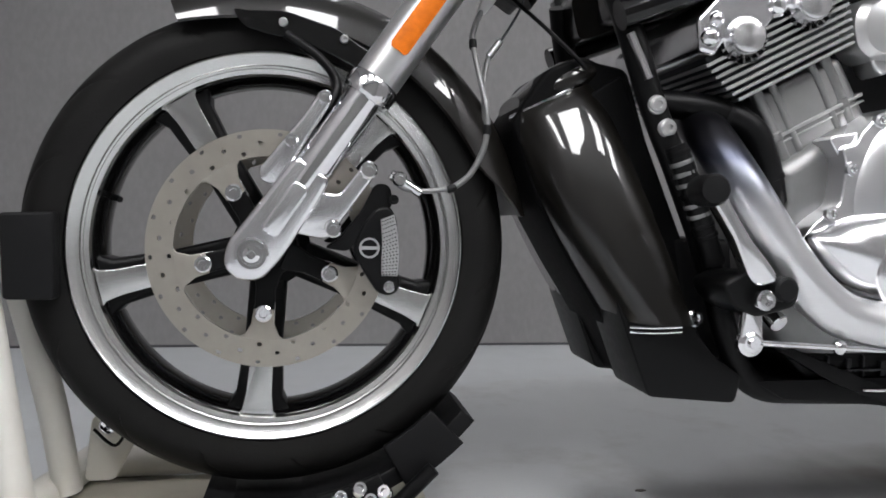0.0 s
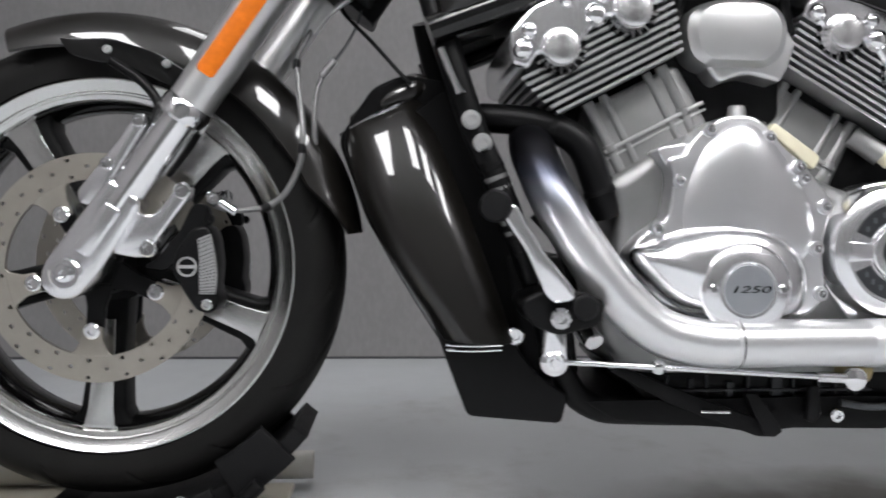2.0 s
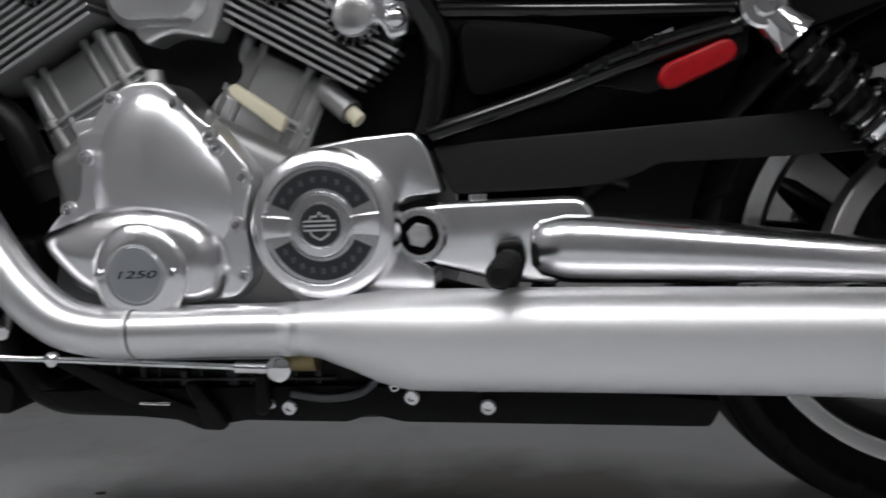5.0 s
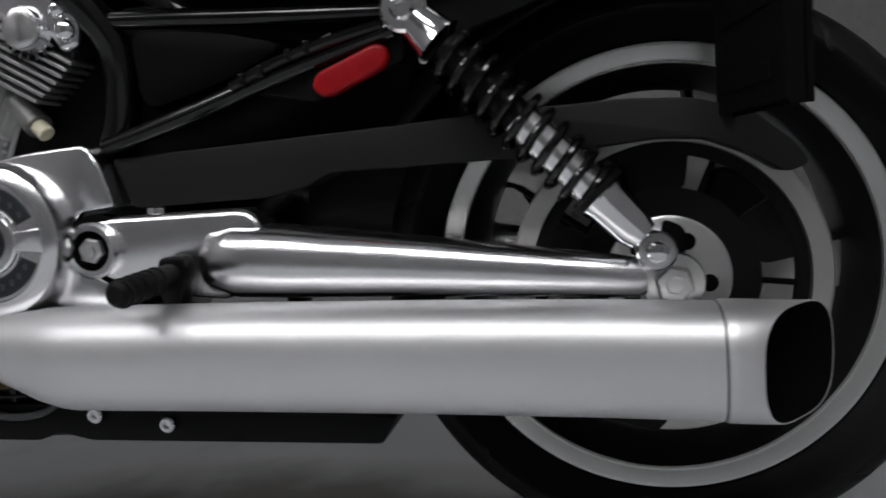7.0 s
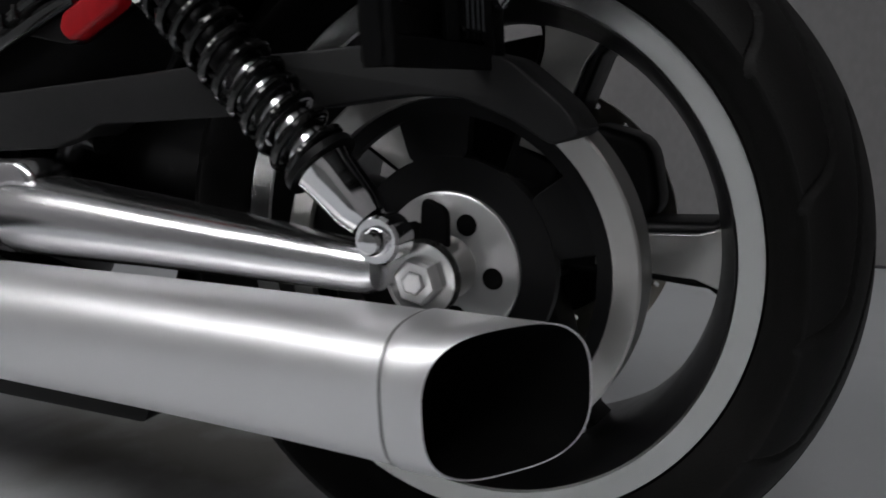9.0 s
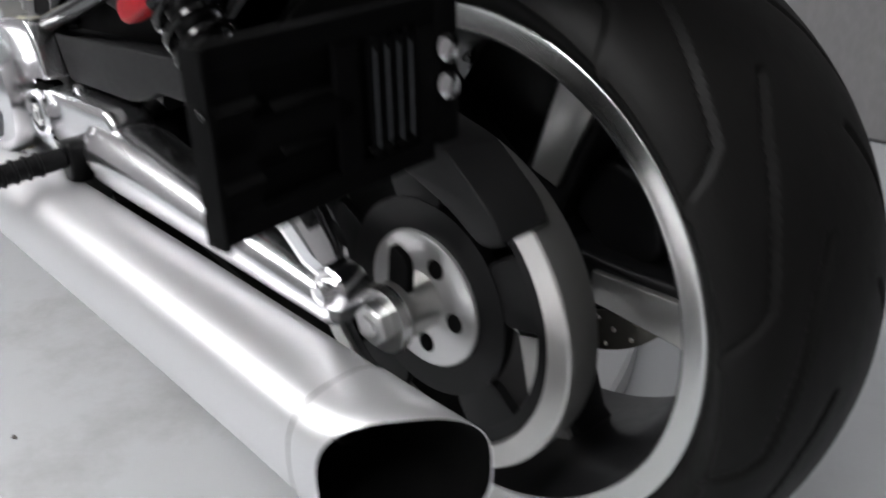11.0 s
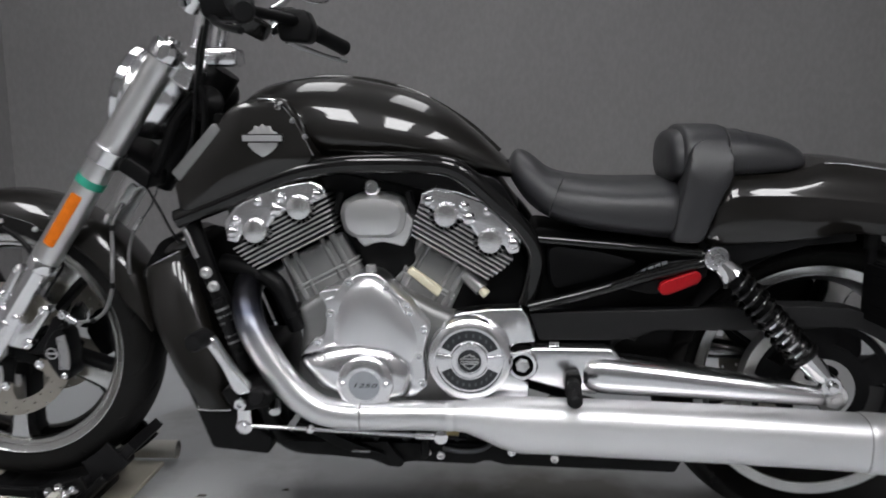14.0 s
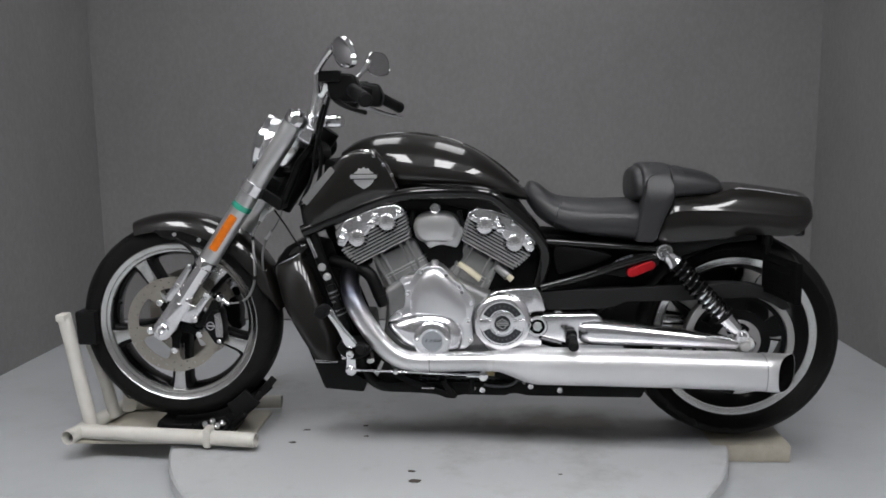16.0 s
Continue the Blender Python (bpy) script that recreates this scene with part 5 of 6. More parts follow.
for lo_a, hi_a in ((24, 156), (204, 336)):
    arc = [(PC[0] + r * math.cos(radians(a)), PC[1] + r * math.sin(radians(a))) for r, aa in ((0.0592, range(lo_a, hi_a + 1, 6)), (0.0385, range(hi_a, lo_a - 1, -6))) for a in aa]
    part("slot_inlay", slab(arc, -0.180, -0.1832, 0.001, steps=1), M_SLOT, pc, "dark grey inlay with lettering")
    n = 8 if lo_a < 90 else 9
    for k in range(n):
        a = radians(lo_a + 10 + (hi_a - lo_a - 20) * k / (n - 1))
        p = (PC[0] + 0.049 * math.cos(a), PC[1] + 0.049 * math.sin(a))
        part("lettering_bar", slab([(p[0] - 0.0022, p[1] - 0.0032), (p[0] + 0.0022, p[1] - 0.0032), (p[0] + 0.0022, p[1] + 0.0032), (p[0] - 0.0022, p[1] + 0.0032)], -0.1828, -0.1838, 0.0003, steps=1), M_GREY, pc)
for sgn in (-1, 1):
    part("bridge", slab(rounded([(PC[0] + sgn * 0.034, PC[1] - 0.010), (PC[0] + sgn * 0.066, PC[1] - 0.013), (PC[0] + sgn * 0.066, PC[1] + 0.013), (PC[0] + sgn * 0.034, PC[1] + 0.010)], 0.003, 2), -0.175, -0.1865, 0.002), M_POLISH, pc)
part("badge_disc", lathe([(0, 0), (0.0225, 0), (0.022, 0.001), (0, 0.001)], (PC[0], -0.1862, PC[1]), (0, -1, 0), 36), M_SLOT, pc)
shield = rounded([(PC[0] + a, PC[1] + b) for a, b in ((-0.0125, 0.005), (-0.0095, 0.011), (-0.004, 0.0105), (0.0, 0.0155), (0.004, 0.0105), (0.0095, 0.011), (0.0125, 0.005), (0.0125, -0.005), (0.0095, -0.011), (0.0, -0.0165), (-0.0095, -0.011), (-0.0125, -0.005))], 0.001, 2)
part("badge_shield", slab(shield, -0.187, -0.1882, 0.0003, steps=1), M_SATIN, pc)
part("badge_field", slab(inset(shield, 0.0020), -0.188, -0.1886, 0.0002, steps=1), M_SLOT, pc)
for dz, hh, mt, dy in ((0.0, 0.0058, M_SATIN, 0.0), (0.0, 0.0038, M_SLOT, 0.0005), (0.0, 0.0012, M_SATIN, 0.0009)):
    part("badge_bar", box((PC[0] - 0.0175 + dy, -0.1884, PC[1] + dz - hh), (PC[0] + 0.0175 - dy, -0.1890 - dy, PC[1] + dz + hh), 0.0002), mt, pc)

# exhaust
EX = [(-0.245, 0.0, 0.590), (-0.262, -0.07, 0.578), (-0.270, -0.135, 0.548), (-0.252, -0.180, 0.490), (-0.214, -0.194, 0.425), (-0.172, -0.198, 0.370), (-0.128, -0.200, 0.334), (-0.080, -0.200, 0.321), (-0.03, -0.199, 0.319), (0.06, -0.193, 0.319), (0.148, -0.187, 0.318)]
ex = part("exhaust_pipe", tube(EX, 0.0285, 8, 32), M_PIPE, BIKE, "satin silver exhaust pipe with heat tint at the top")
part("joint_ring", lathe([(0.0283, 0), (0.0291, 0.0003), (0.0291, 0.0015), (0.0283, 0.0018)], (-0.0365, -0.1994, 0.3195), (1, 0, 0), 40, closed=True), M_BLACK, ex)
part("clamp_band", lathe([(0.0285, 0), (0.0296, 0.001), (0.0296, 0.004), (0.0285, 0.005)], (-0.042, -0.1995, 0.3195), (1, 0, 0), 40, closed=True), M_MUFF, ex)


def muffler_loop(x, cy, cz, hw, hh, e, slant=0.0, n=48):
    out = []
    for i in range(n):
        a = 2 * math.pi * i / n
        c, s = math.cos(a), math.sin(a)
        y = cy + hw * math.copysign(abs(c) ** (2 / e), c)
        z = cz + hh * math.copysign(abs(s) ** (2 / e), s)
        out.append((x + slant * (y - cy) / hw, y, z))
    return out


bm = bmesh.new()
rings(bm, [muffler_loop(*a) for a in ((0.140, -0.185, 0.318, 0.029, 0.029, 2), (0.165, -0.185, 0.317, 0.031, 0.031, 2), (0.20, -0.186, 0.313, 0.037, 0.040, 2.1), (0.235, -0.187, 0.308, 0.045, 0.049, 2.2), (0.258, -0.188, 0.306, 0.0485, 0.052, 2.3), (0.275, -0.189, 0.305, 0.0495, 0.0525, 2.4), (0.45, -0.191, 0.303, 0.050, 0.0525, 2.5), (0.65, -0.193, 0.299, 0.0505, 0.052, 2.6), (0.80, -0.195, 0.295, 0.051, 0.0515, 2.7), (0.899, -0.196, 0.291, 0.0515, 0.0510, 2.8))], True, False)
muf = part("muffler", bm, M_MUFF, BIKE, "large satin silver muffler")
bm = bmesh.new()
rings(bm, [muffler_loop(*a) for a in ((0.8990, -0.196, 0.291, 0.0500, 0.0495, 2.8), (0.9005, -0.196, 0.291, 0.0522, 0.0517, 2.8), (0.9030, -0.196, 0.291, 0.0530, 0.0525, 2.8), (0.915, -0.196, 0.2905, 0.0530, 0.0525, 2.8, 0.006), (0.940, -0.195, 0.289, 0.0524, 0.0520, 2.8, 0.022), (0.9670, -0.194, 0.288, 0.0516, 0.0512, 2.9, 0.040), (0.9680, -0.194, 0.288, 0.0511, 0.0507, 2.9, 0.040), (0.9670, -0.194, 0.288, 0.0504, 0.0500, 2.9, 0.040))], False, False)
part("end_tip", bm, M_MUFF, muf, "slant-cut exhaust tip")
bm = bmesh.new()
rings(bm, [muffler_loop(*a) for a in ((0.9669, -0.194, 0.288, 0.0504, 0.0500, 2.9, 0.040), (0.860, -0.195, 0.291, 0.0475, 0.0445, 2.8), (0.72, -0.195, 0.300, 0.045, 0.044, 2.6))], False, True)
# near-black lining carries the shade inside the tip in its colour
part("tip_lining", bm, M_HOLE, muf, "black inside of the tip, shade put into its colour")
part("inner_pipe", lathe([(0.022, 0), (0.024, 0.0), (0.024, 0.09), (0.022, 0.09)], (0.80, -0.180, 0.292), (1, 0, 0), 28, closed=True), M_BLACK, muf)
bm = bmesh.new()
rings(bm, [muffler_loop(*a) for a in ((0.8975, -0.196, 0.291, 0.0505, 0.0500, 2.8), (0.8978, -0.196, 0.291, 0.0519, 0.0514, 2.8), (0.8996, -0.196, 0.291, 0.0519, 0.0514, 2.8), (0.9000, -0.196, 0.291, 0.0505, 0.0500, 2.8))], False, False)
part("seam", bm, M_CAST, muf, "thin dark seam before the tip")
part("front_flange", lathe([(0.0285, -0.002), (0.0294, 0), (0.0294, 0.012), (0.0285, 0.014)], (0.128, -0.188, 0.318), (1, 0, 0), 40, closed=True), M_MUFF, muf)
part("heat_stain", lathe([(0.0, 0), (0.02, 0.0), (0.02, 0.03), (0, 0.03)], (0.12, -0.15, 0.283), (1, 0, 0), 20), M_COPPER, muf)

# swingarm
sw = part("swingarm", slab(rounded([(0.262, 0.445), (0.300, 0.446), (0.445, 0.447), (0.462, 0.431), (0.455, 0.395), (0.42, 0.352), (0.35, 0.360), (0.275, 0.380), (0.245, 0.412)], 0.012, 4), -0.095, -0.148, 0.008), M_POLISH, BIKE, "polished aluminium swingarm")
bm = bmesh.new()
rings(bm, [muffler_loop(*a) for a in ((0.388, -0.130, 0.393, 0.008, 0.012, 2), (0.392, -0.128, 0.393, 0.026, 0.026, 2.2), (0.402, -0.126, 0.393, 0.036, 0.035, 2.3), (0.43, -0.125, 0.392, 0.043, 0.0395, 2.4), (0.48, -0.125, 0.389, 0.044, 0.0385, 2.4), (0.60, -0.129, 0.380, 0.038, 0.032, 2.4), (0.72, -0.135, 0.370, 0.030, 0.0255, 2.4), (0.835, -0.140, 0.360, 0.022, 0.0200, 2.3), (0.842, -0.140, 0.360, 0.019, 0.017, 2.2))])
part("arm_tube", bm, M_POLISH, sw, "tapered polished arm")
bm = bmesh.new()
rings(bm, [muffler_loop(*a) for a in ((0.30, 0.14, 0.405, 0.02, 0.03, 2.4), (0.48, 0.14, 0.389, 0.03, 0.038, 2.4), (0.835, 0.14, 0.360, 0.022, 0.02, 2.3))])
part("arm_tube", bm, M_POLISH, sw)
part("cross_member", rod((0.44, -0.13, 0.40), (0.44, 0.14, 0.40), 0.03), M_BLACK, sw)
piv = part("pivot_ring", lathe([(0.030, 0), (0.030, 0.010), (0.027, 0.013), (0.0215, 0.013), (0.0205, 0.004)], (0.273, -0.146, 0.412), (0, -1, 0), 40), M_POLISH, sw)
# black recess floor and black gap ring paint the shade round the pivot
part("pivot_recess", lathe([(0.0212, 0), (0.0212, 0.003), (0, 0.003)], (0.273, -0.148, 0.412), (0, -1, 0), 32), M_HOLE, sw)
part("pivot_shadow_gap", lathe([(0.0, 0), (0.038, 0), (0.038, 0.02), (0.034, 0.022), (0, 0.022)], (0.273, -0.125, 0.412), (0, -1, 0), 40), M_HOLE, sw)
hexnut("pivot_nut", (0.273, -0.153, 0.412), 0.014, 0.007, sw, M_SATIN)
part("bump", box((0.325, -0.13, 0.444), (0.345, -0.115, 0.453), 0.002), M_CHROME, sw)

# rear wheel
rim_r = part("rear_wheel", lathe([(0.242, -0.080), (0.245, -0.085), (0.242, -0.087), (0.2385, -0.0868), (0.2255, -0.0835), (0.2225, -0.0832), (0.2205, -0.0815)], RW, segs=120), M_MACH, BIKE, "machined rear wheel with a wide black barrel")
part("barrel", lathe([(0.220, -0.0815), (0.213, -0.062), (0.203, -0.03), (0.200, 0.0), (0.203, 0.05), (0.215, 0.118), (0.242, 0.122), (0.244, 0.114), (0.229, 0.08), (0.219, 0.0), (0.230, -0.05), (0.242, -0.0805)], RW, segs=120, closed=True), M_BARREL, rim_r, "dark grey inner barrel")
tyre("tyre", RW - V((0, 0.004, 0)), 0.3160, 0.121, 0.243, rim_r, rear_grooves, 17, "wide black rear tyre with curved tread grooves", bead=0.705)
part("hub", lathe([(0, -0.07), (0.06, -0.07), (0.06, 0.07), (0, 0.07)], RW, segs=48), M_BLACK, rim_r)
for i in range(5):
    a = radians(69 + 72 * i)
    part("spoke", slab(outline_spoke(RW, a, 0.04, 0.209, 0.026, 0.030), 0.11, 0.052, 0.008), M_BLACK, rim_r)
    part("spoke_face", slab([tuple(V((RW.x, RW.z)) + V((math.cos(a), math.sin(a))) * r + V((-math.sin(a), math.cos(a))) * w) for r, w in ((0.09, 0.015), (0.18, 0.020), (0.208, 0.030), (0.208, -0.030), (0.18, -0.020), (0.09, -0.015))], 0.054, 0.045, 0.0012), M_FACE, rim_r, "machined silver spoke face")
# belt pulley: toothed drum, black web with openings, steel rim
pul = part("belt_pulley", lathe([(0.160, -0.058), (0.160, -0.092), (0.158, -0.0935), (0.139, -0.0935), (0.138, -0.091), (0.138, -0.060)], PV, segs=120, closed=True), M_FACE, BIKE, "rear belt pulley")
part("web_ring", lathe([(0.138, -0.0875), (0.138, -0.078), (0.125, -0.078), (0.125, -0.0875)], PV, segs=100, closed=True), M_BLACK, pul)
part("web_ring", lathe([(0.092, -0.0875), (0.092, -0.076), (0.05, -0.076), (0.05, -0.0875)], PV, segs=80, closed=True), M_BLACK, pul)
for i in range(5):
    a0 = radians(22 + 72 * i)
    web = []
    for r, w in ((0.088, 0.026), (0.128, 0.034), (0.128, -0.034), (0.088, -0.026)):
        web.append(tuple(V((PV.x, PV.z)) + V((math.cos(a0), math.sin(a0))) * r + V((-math.sin(a0), math.cos(a0))) * w))
    part("web_arm", slab(rounded(web, 0.008, 3), -0.065, -0.0750, 0.001), M_BLACK, pul)
hubr = part("pulley_hub", lathe([(0.0, -0.080), (0.062, -0.080), (0.0645, -0.084), (0.063, -0.0905), (0.0605, -0.092), (0.0, -0.092)], PV, segs=64), M_SATIN, pul, "bare steel hub flange")
for i in range(5):
    a = radians(62 - 72 * i)
    p = (PV.x + 0.041 * math.cos(a), -0.0795, PV.z + 0.041 * math.sin(a))
    # flat dark disc paints the hole's shade; nothing is cut into the hub
    part("bolt_hole_shade", lathe([(0.0092, -0.001), (0.0090, 0.0009), (0.0, 0.0009)], p, (0, -1, 0), 24), M_HOLE, pul, "flat dark disc painted as a shaded bolt hole")
part("axle_spacer", lathe([(0, 0), (0.027, 0), (0.027, 0.036), (0.025, 0.038), (0, 0.038)], (RW.x, -0.080, RW.z), (0, -1, 0), 36), M_FACE, BIKE)
part("axle_plate", lathe([(0, 0), (0.030, 0), (0.031, 0.003), (0.029, 0.010), (0, 0.010)], (RW.x + 0.002, -0.118, RW.z), (0, -1, 0), 30), M_MACH, BIKE)
hexnut("axle_nut", (RW.x + 0.002, -0.128, RW.z), 0.019, 0.012, BIKE, M_SATIN)
part("brake_rotor", perforated((RW.x, RW.z), 0.10, 0.145, 0.14, 0.145, 3, 50, 0.003, 0.0), M_ROTOR, rim_r, "drilled rear brake rotor")
part("rotor_carrier", lathe([(0.04, 0.095), (0.04, 0.100), (0.104, 0.100), (0.104, 0.095)], RW, segs=60, closed=True), M_BLACK, rim_r)
part("brake_bracket", slab(rounded([(0.70, 0.44), (0.77, 0.53), (0.90, 0.545), (0.94, 0.48), (0.89, 0.40), (0.76, 0.37)], 0.02), 0.118, 0.128, 0.004), M_BLACK, BIKE)
part("rear_caliper", slab(rounded([(0.905, 0.40), (0.94, 0.46), (1.0, 0.44), (1.01, 0.37), (0.96, 0.35)], 0.02), 0.075, 0.13, 0.01), M_BLACK, BIKE)

# belt and guard
GUARD = [(0.285, 0.508), (0.438, 0.514), (0.600, 0.521), (0.720, 0.528), (0.826, 0.530), (0.890, 0.527), (0.945, 0.512), (0.985, 0.478), (0.998, 0.458), (0.975, 0.450), (0.945, 0.470), (0.905, 0.487), (0.86, 0.490), (0.79, 0.484), (0.70, 0.480), (0.60, 0.478), (0.53, 0.478), (0.505, 0.466), (0.462, 0.456), (0.305, 0.453)]
part("belt_guard", slab(rounded(GUARD, 0.008, 3), -0.070, -0.122, 0.0025), M_PLASTIC, BIKE, "matte black belt guard")
part("drive_belt", slab(rounded([(0.20, 0.485), (0.70, 0.500), (0.70, 0.492), (0.20, 0.475)], 0.002), -0.062, -0.092, 0.001), M_RUBBER, BIKE)
part("lower_belt", slab([(0.20, 0.375), (0.20, 0.366), (0.85, 0.190), (0.86, 0.200)], -0.062, -0.090, 0.001), M_RUBBER, BIKE)
part("inner_guard", slab(rounded([(0.30, 0.50), (0.60, 0.50), (0.59, 0.44), (0.585, 0.37), (0.30, 0.36)], 0.02), -0.04, 0.05, 0.006), M_BLACK, BIKE)
part("caliper_stay", tube([(0.43, -0.085, 0.43), (0.47, -0.09, 0.465), (0.50, -0.09, 0.46)], 0.014, 5, 12), M_BLACK, BIKE)

# rear shock absorbers
for side in (-1, 1):
    A, B = V((0.628, side * 0.152, 0.627)), V((0.852, side * 0.150, 0.386))
    d = (B - A).normalized()
    L = (B - A).length
    sk = part("shock_absorber", rod(A + d * 0.05, B - d * 0.06, 0.017, segs=24), M_BLACK, BIKE, "chrome and black coil-over shock absorber")
    part("top_eye", lathe([(0.008, -0.016), (0.020, -0.016), (0.023, -0.013), (0.023, 0.013), (0.020, 0.016), (0.008, 0.016)], A, (0, 1, 0), 32, closed=True), M_CHROME, sk)
    bolt("bolt", A + V((0, side * 0.010, 0)), 0.012, 0.012, sk, M_CHROME, (0, side, 0))
    part("top_yoke", sweep([A + d * 0.012, A + d * 0.025, A + d * 0.038, A + d * 0.044], [0.019, 0.021, 0.024, 0.027], 20), M_CHROME, sk)
    part("lower_sleeve", sweep([B - d * 0.072, B - d * 0.064, B - d * 0.03, B - d * 0.018], [0.0245, 0.0225, 0.020, 0.016], 24), M_CHROME, sk)
    part("sleeve_collar", lathe([(0.02, 0), (0.031, 0), (0.031, 0.006), (0.02, 0.006)], B - d * 0.080, d, 30, closed=True), M_BLACK, sk)
    coil = []
    u = d.orthogonal().normalized()
    w = d.cross(u)
    turns = 11
    for k in range(int(turns * 20) + 1):
        a = 2 * math.pi * k / 20
        coil.append(A + d * (0.048 + (L - 0.048 - 0.080) * k / (turns * 20)) + (u * math.cos(a) + w * math.sin(a)) * 0.0265)
    part("spring", sweep(coil, 0.0043, 10), M_GLOSS, sk, "gloss black coil spring")
    part("damper_tube", sweep([A + d * 0.150, B - d * 0.07], 0.0195, 24), M_POLISH, sk)
    part("lower_eye", lathe([(0, -0.014), (0.017, -0.014), (0.019, -0.011), (0.019, 0.011), (0.017, 0.014), (0, 0.014)], B, (0, 1, 0), 28), M_CHROME, sk)
    part("acorn_nut", lathe([(0, 0), (0.011, 0), (0.011, 0.006), (0.008, 0.012), (0, 0.014)], B + V((0, side * 0.013, 0)), (0, side, 0), 20), M_CHROME, sk)

# seat
seat = part("rider_seat", loft([
    (0.243, 0.060, 0.770, 0.800, 2.2, 0, 0.1),
    (0.258, 0.085, 0.745, 0.820, 2.3, 0, 0.2),
    (0.285, 0.115, 0.712, 0.812, 2.5, 0, 0.25),
    (0.330, 0.145, 0.685, 0.780, 2.8, 0, 0.2),
    (0.400, 0.160, 0.668, 0.767, 3.0, 0, 0.14),
    (0.480, 0.162, 0.657, 0.765, 3.0, 0, 0.12),
    (0.550, 0.158, 0.650, 0.766, 3.0, 0, 0.12),
    (0.580, 0.140, 0.655, 0.760, 2.8, 0, 0.12)], 8, 64), M_LEATHER, BIKE, "black vinyl rider seat")
part("seam", tube([(0.345, -0.125, 0.772), (0.328, -0.143, 0.735), (0.318, -0.143, 0.70)], 0.0014, 6, 8), M_LEATHER, seat)
pad = part("passenger_pad", loft([
    (0.545, 0.070, 0.7770, 0.8300, 2.4, 0, 0.0),
    (0.551, 0.106, 0.7620, 0.8500, 2.8, 0, 0.1),
    (0.568, 0.124, 0.7570, 0.8610, 2.8, 0, 0.15),
    (0.620, 0.129, 0.7610, 0.8660, 3.0, 0, 0.15),
    (0.700, 0.125, 0.7680, 0.8580, 3.0, 0, 0.15),
    (0.765, 0.110, 0.7730, 0.8430, 2.9, 0, 0.15),
    (0.796, 0.092, 0.7780, 0.8280, 2.6, 0, 0.1),
    (0.809, 0.060, 0.7880, 0.8120, 2.2, 0, 0.0)], 8, 56), M_LEATHER, BIKE, "black vinyl passenger pad")
for side in (-1, 1):
    strap = [(0.545, 0.653), (0.605, 0.651), (0.622, 0.700), (0.640, 0.745), (0.657, 0.776), (0.656, 0.815), (0.642, 0.840), (0.602, 0.845), (0.580, 0.830), (0.571, 0.79), (0.564, 0.750), (0.553, 0.70)]
    bm = pillow(rounded(strap, 0.014, 4), [(1, side * 0.09), (1, side * 0.136), (0.97, side * 0.146), (0.90, side * 0.152), (0.7, side * 0.156), (0.3, side * 0.157)], (0.600, 0.750))
    for v in bm.verts:  # the wing leans in to meet the band
        reach = 0.157 - 0.033 * max(0.0, (v.co.z - 0.775) / 0.07) ** 1.6
        if abs(v.co.y) > reach:
            v.co.y = side * reach
    part("side_strap", bm, M_LEATHER, pad, "stitched side wing")
part("pad_band", loft([(0.569, 0.122, 0.7580, 0.8580, 2.8, 0, 0.15), (0.573, 0.1310, 0.7540, 0.8665, 2.8, 0, 0.15), (0.585, 0.1365, 0.7540, 0.8715, 2.8, 0, 0.15), (0.640, 0.1360, 0.7560, 0.8715, 2.8, 0, 0.15), (0.651, 0.1320, 0.7570, 0.8685, 2.9, 0, 0.15), (0.654, 0.1250, 0.7600, 0.8620, 3.0, 0, 0.15)], 4, 56), M_LEATHER, pad, "vinyl band over the pad")
part("piping", loft([(0.651, 0.1255, 0.7620, 0.8630, 3.0, 0, 0.15), (0.653, 0.1310, 0.7580, 0.8675, 3.0, 0, 0.15), (0.656, 0.1310, 0.7580, 0.8675, 3.0, 0, 0.15), (0.658, 0.1250, 0.7620, 0.8620, 3.0, 0, 0.15)], 2, 56), M_LEATHER, pad)
part("piping", loft([(0.686, 0.1230, 0.7680, 0.8580, 3.0, 0, 0.15), (0.688, 0.1265, 0.7640, 0.8615, 3.0, 0, 0.15), (0.690, 0.1230, 0.7680, 0.8570, 3.0, 0, 0.15)], 2, 56), M_LEATHER, pad)

# tail
TAIL = [  # x, crease half width, crease height, underside height, top edge half width, top edge height
    (0.6035, 0.088, 0.664, 0.655, 0.070, 0.680), (0.609, 0.112, 0.676, 0.648, 0.088, 0.706), (0.617, 0.126, 0.693, 0.646, 0.098, 0.728),
    (0.629, 0.1335, 0.714, 0.645, 0.104, 0.750), (0.645, 0.1375, 0.731, 0.645, 0.107, 0.766), (0.666, 0.1390, 0.7395, 0.646, 0.107, 0.774),
    (0.700, 0.1400, 0.7415, 0.650, 0.106, 0.777), (0.760, 0.1400, 0.7415, 0.654, 0.103, 0.780), (0.800, 0.1390, 0.7400, 0.658, 0.099, 0.790),
    (0.830, 0.1375, 0.7380, 0.663, 0.095, 0.799), (0.870, 0.1350, 0.7345, 0.670, 0.092, 0.798), (0.920, 0.1310, 0.7300, 0.668, 0.089, 0.791),
    (0.970, 0.1260, 0.7250, 0.664, 0.086, 0.783), (1.015, 0.1190, 0.7220, 0.672, 0.082, 0.776), (1.042, 0.1090, 0.7250, 0.694, 0.076, 0.770),
    (1.055, 0.0930, 0.7300, 0.712, 0.066, 0.763), (1.060, 0.0700, 0.7340, 0.724, 0.050, 0.754)]


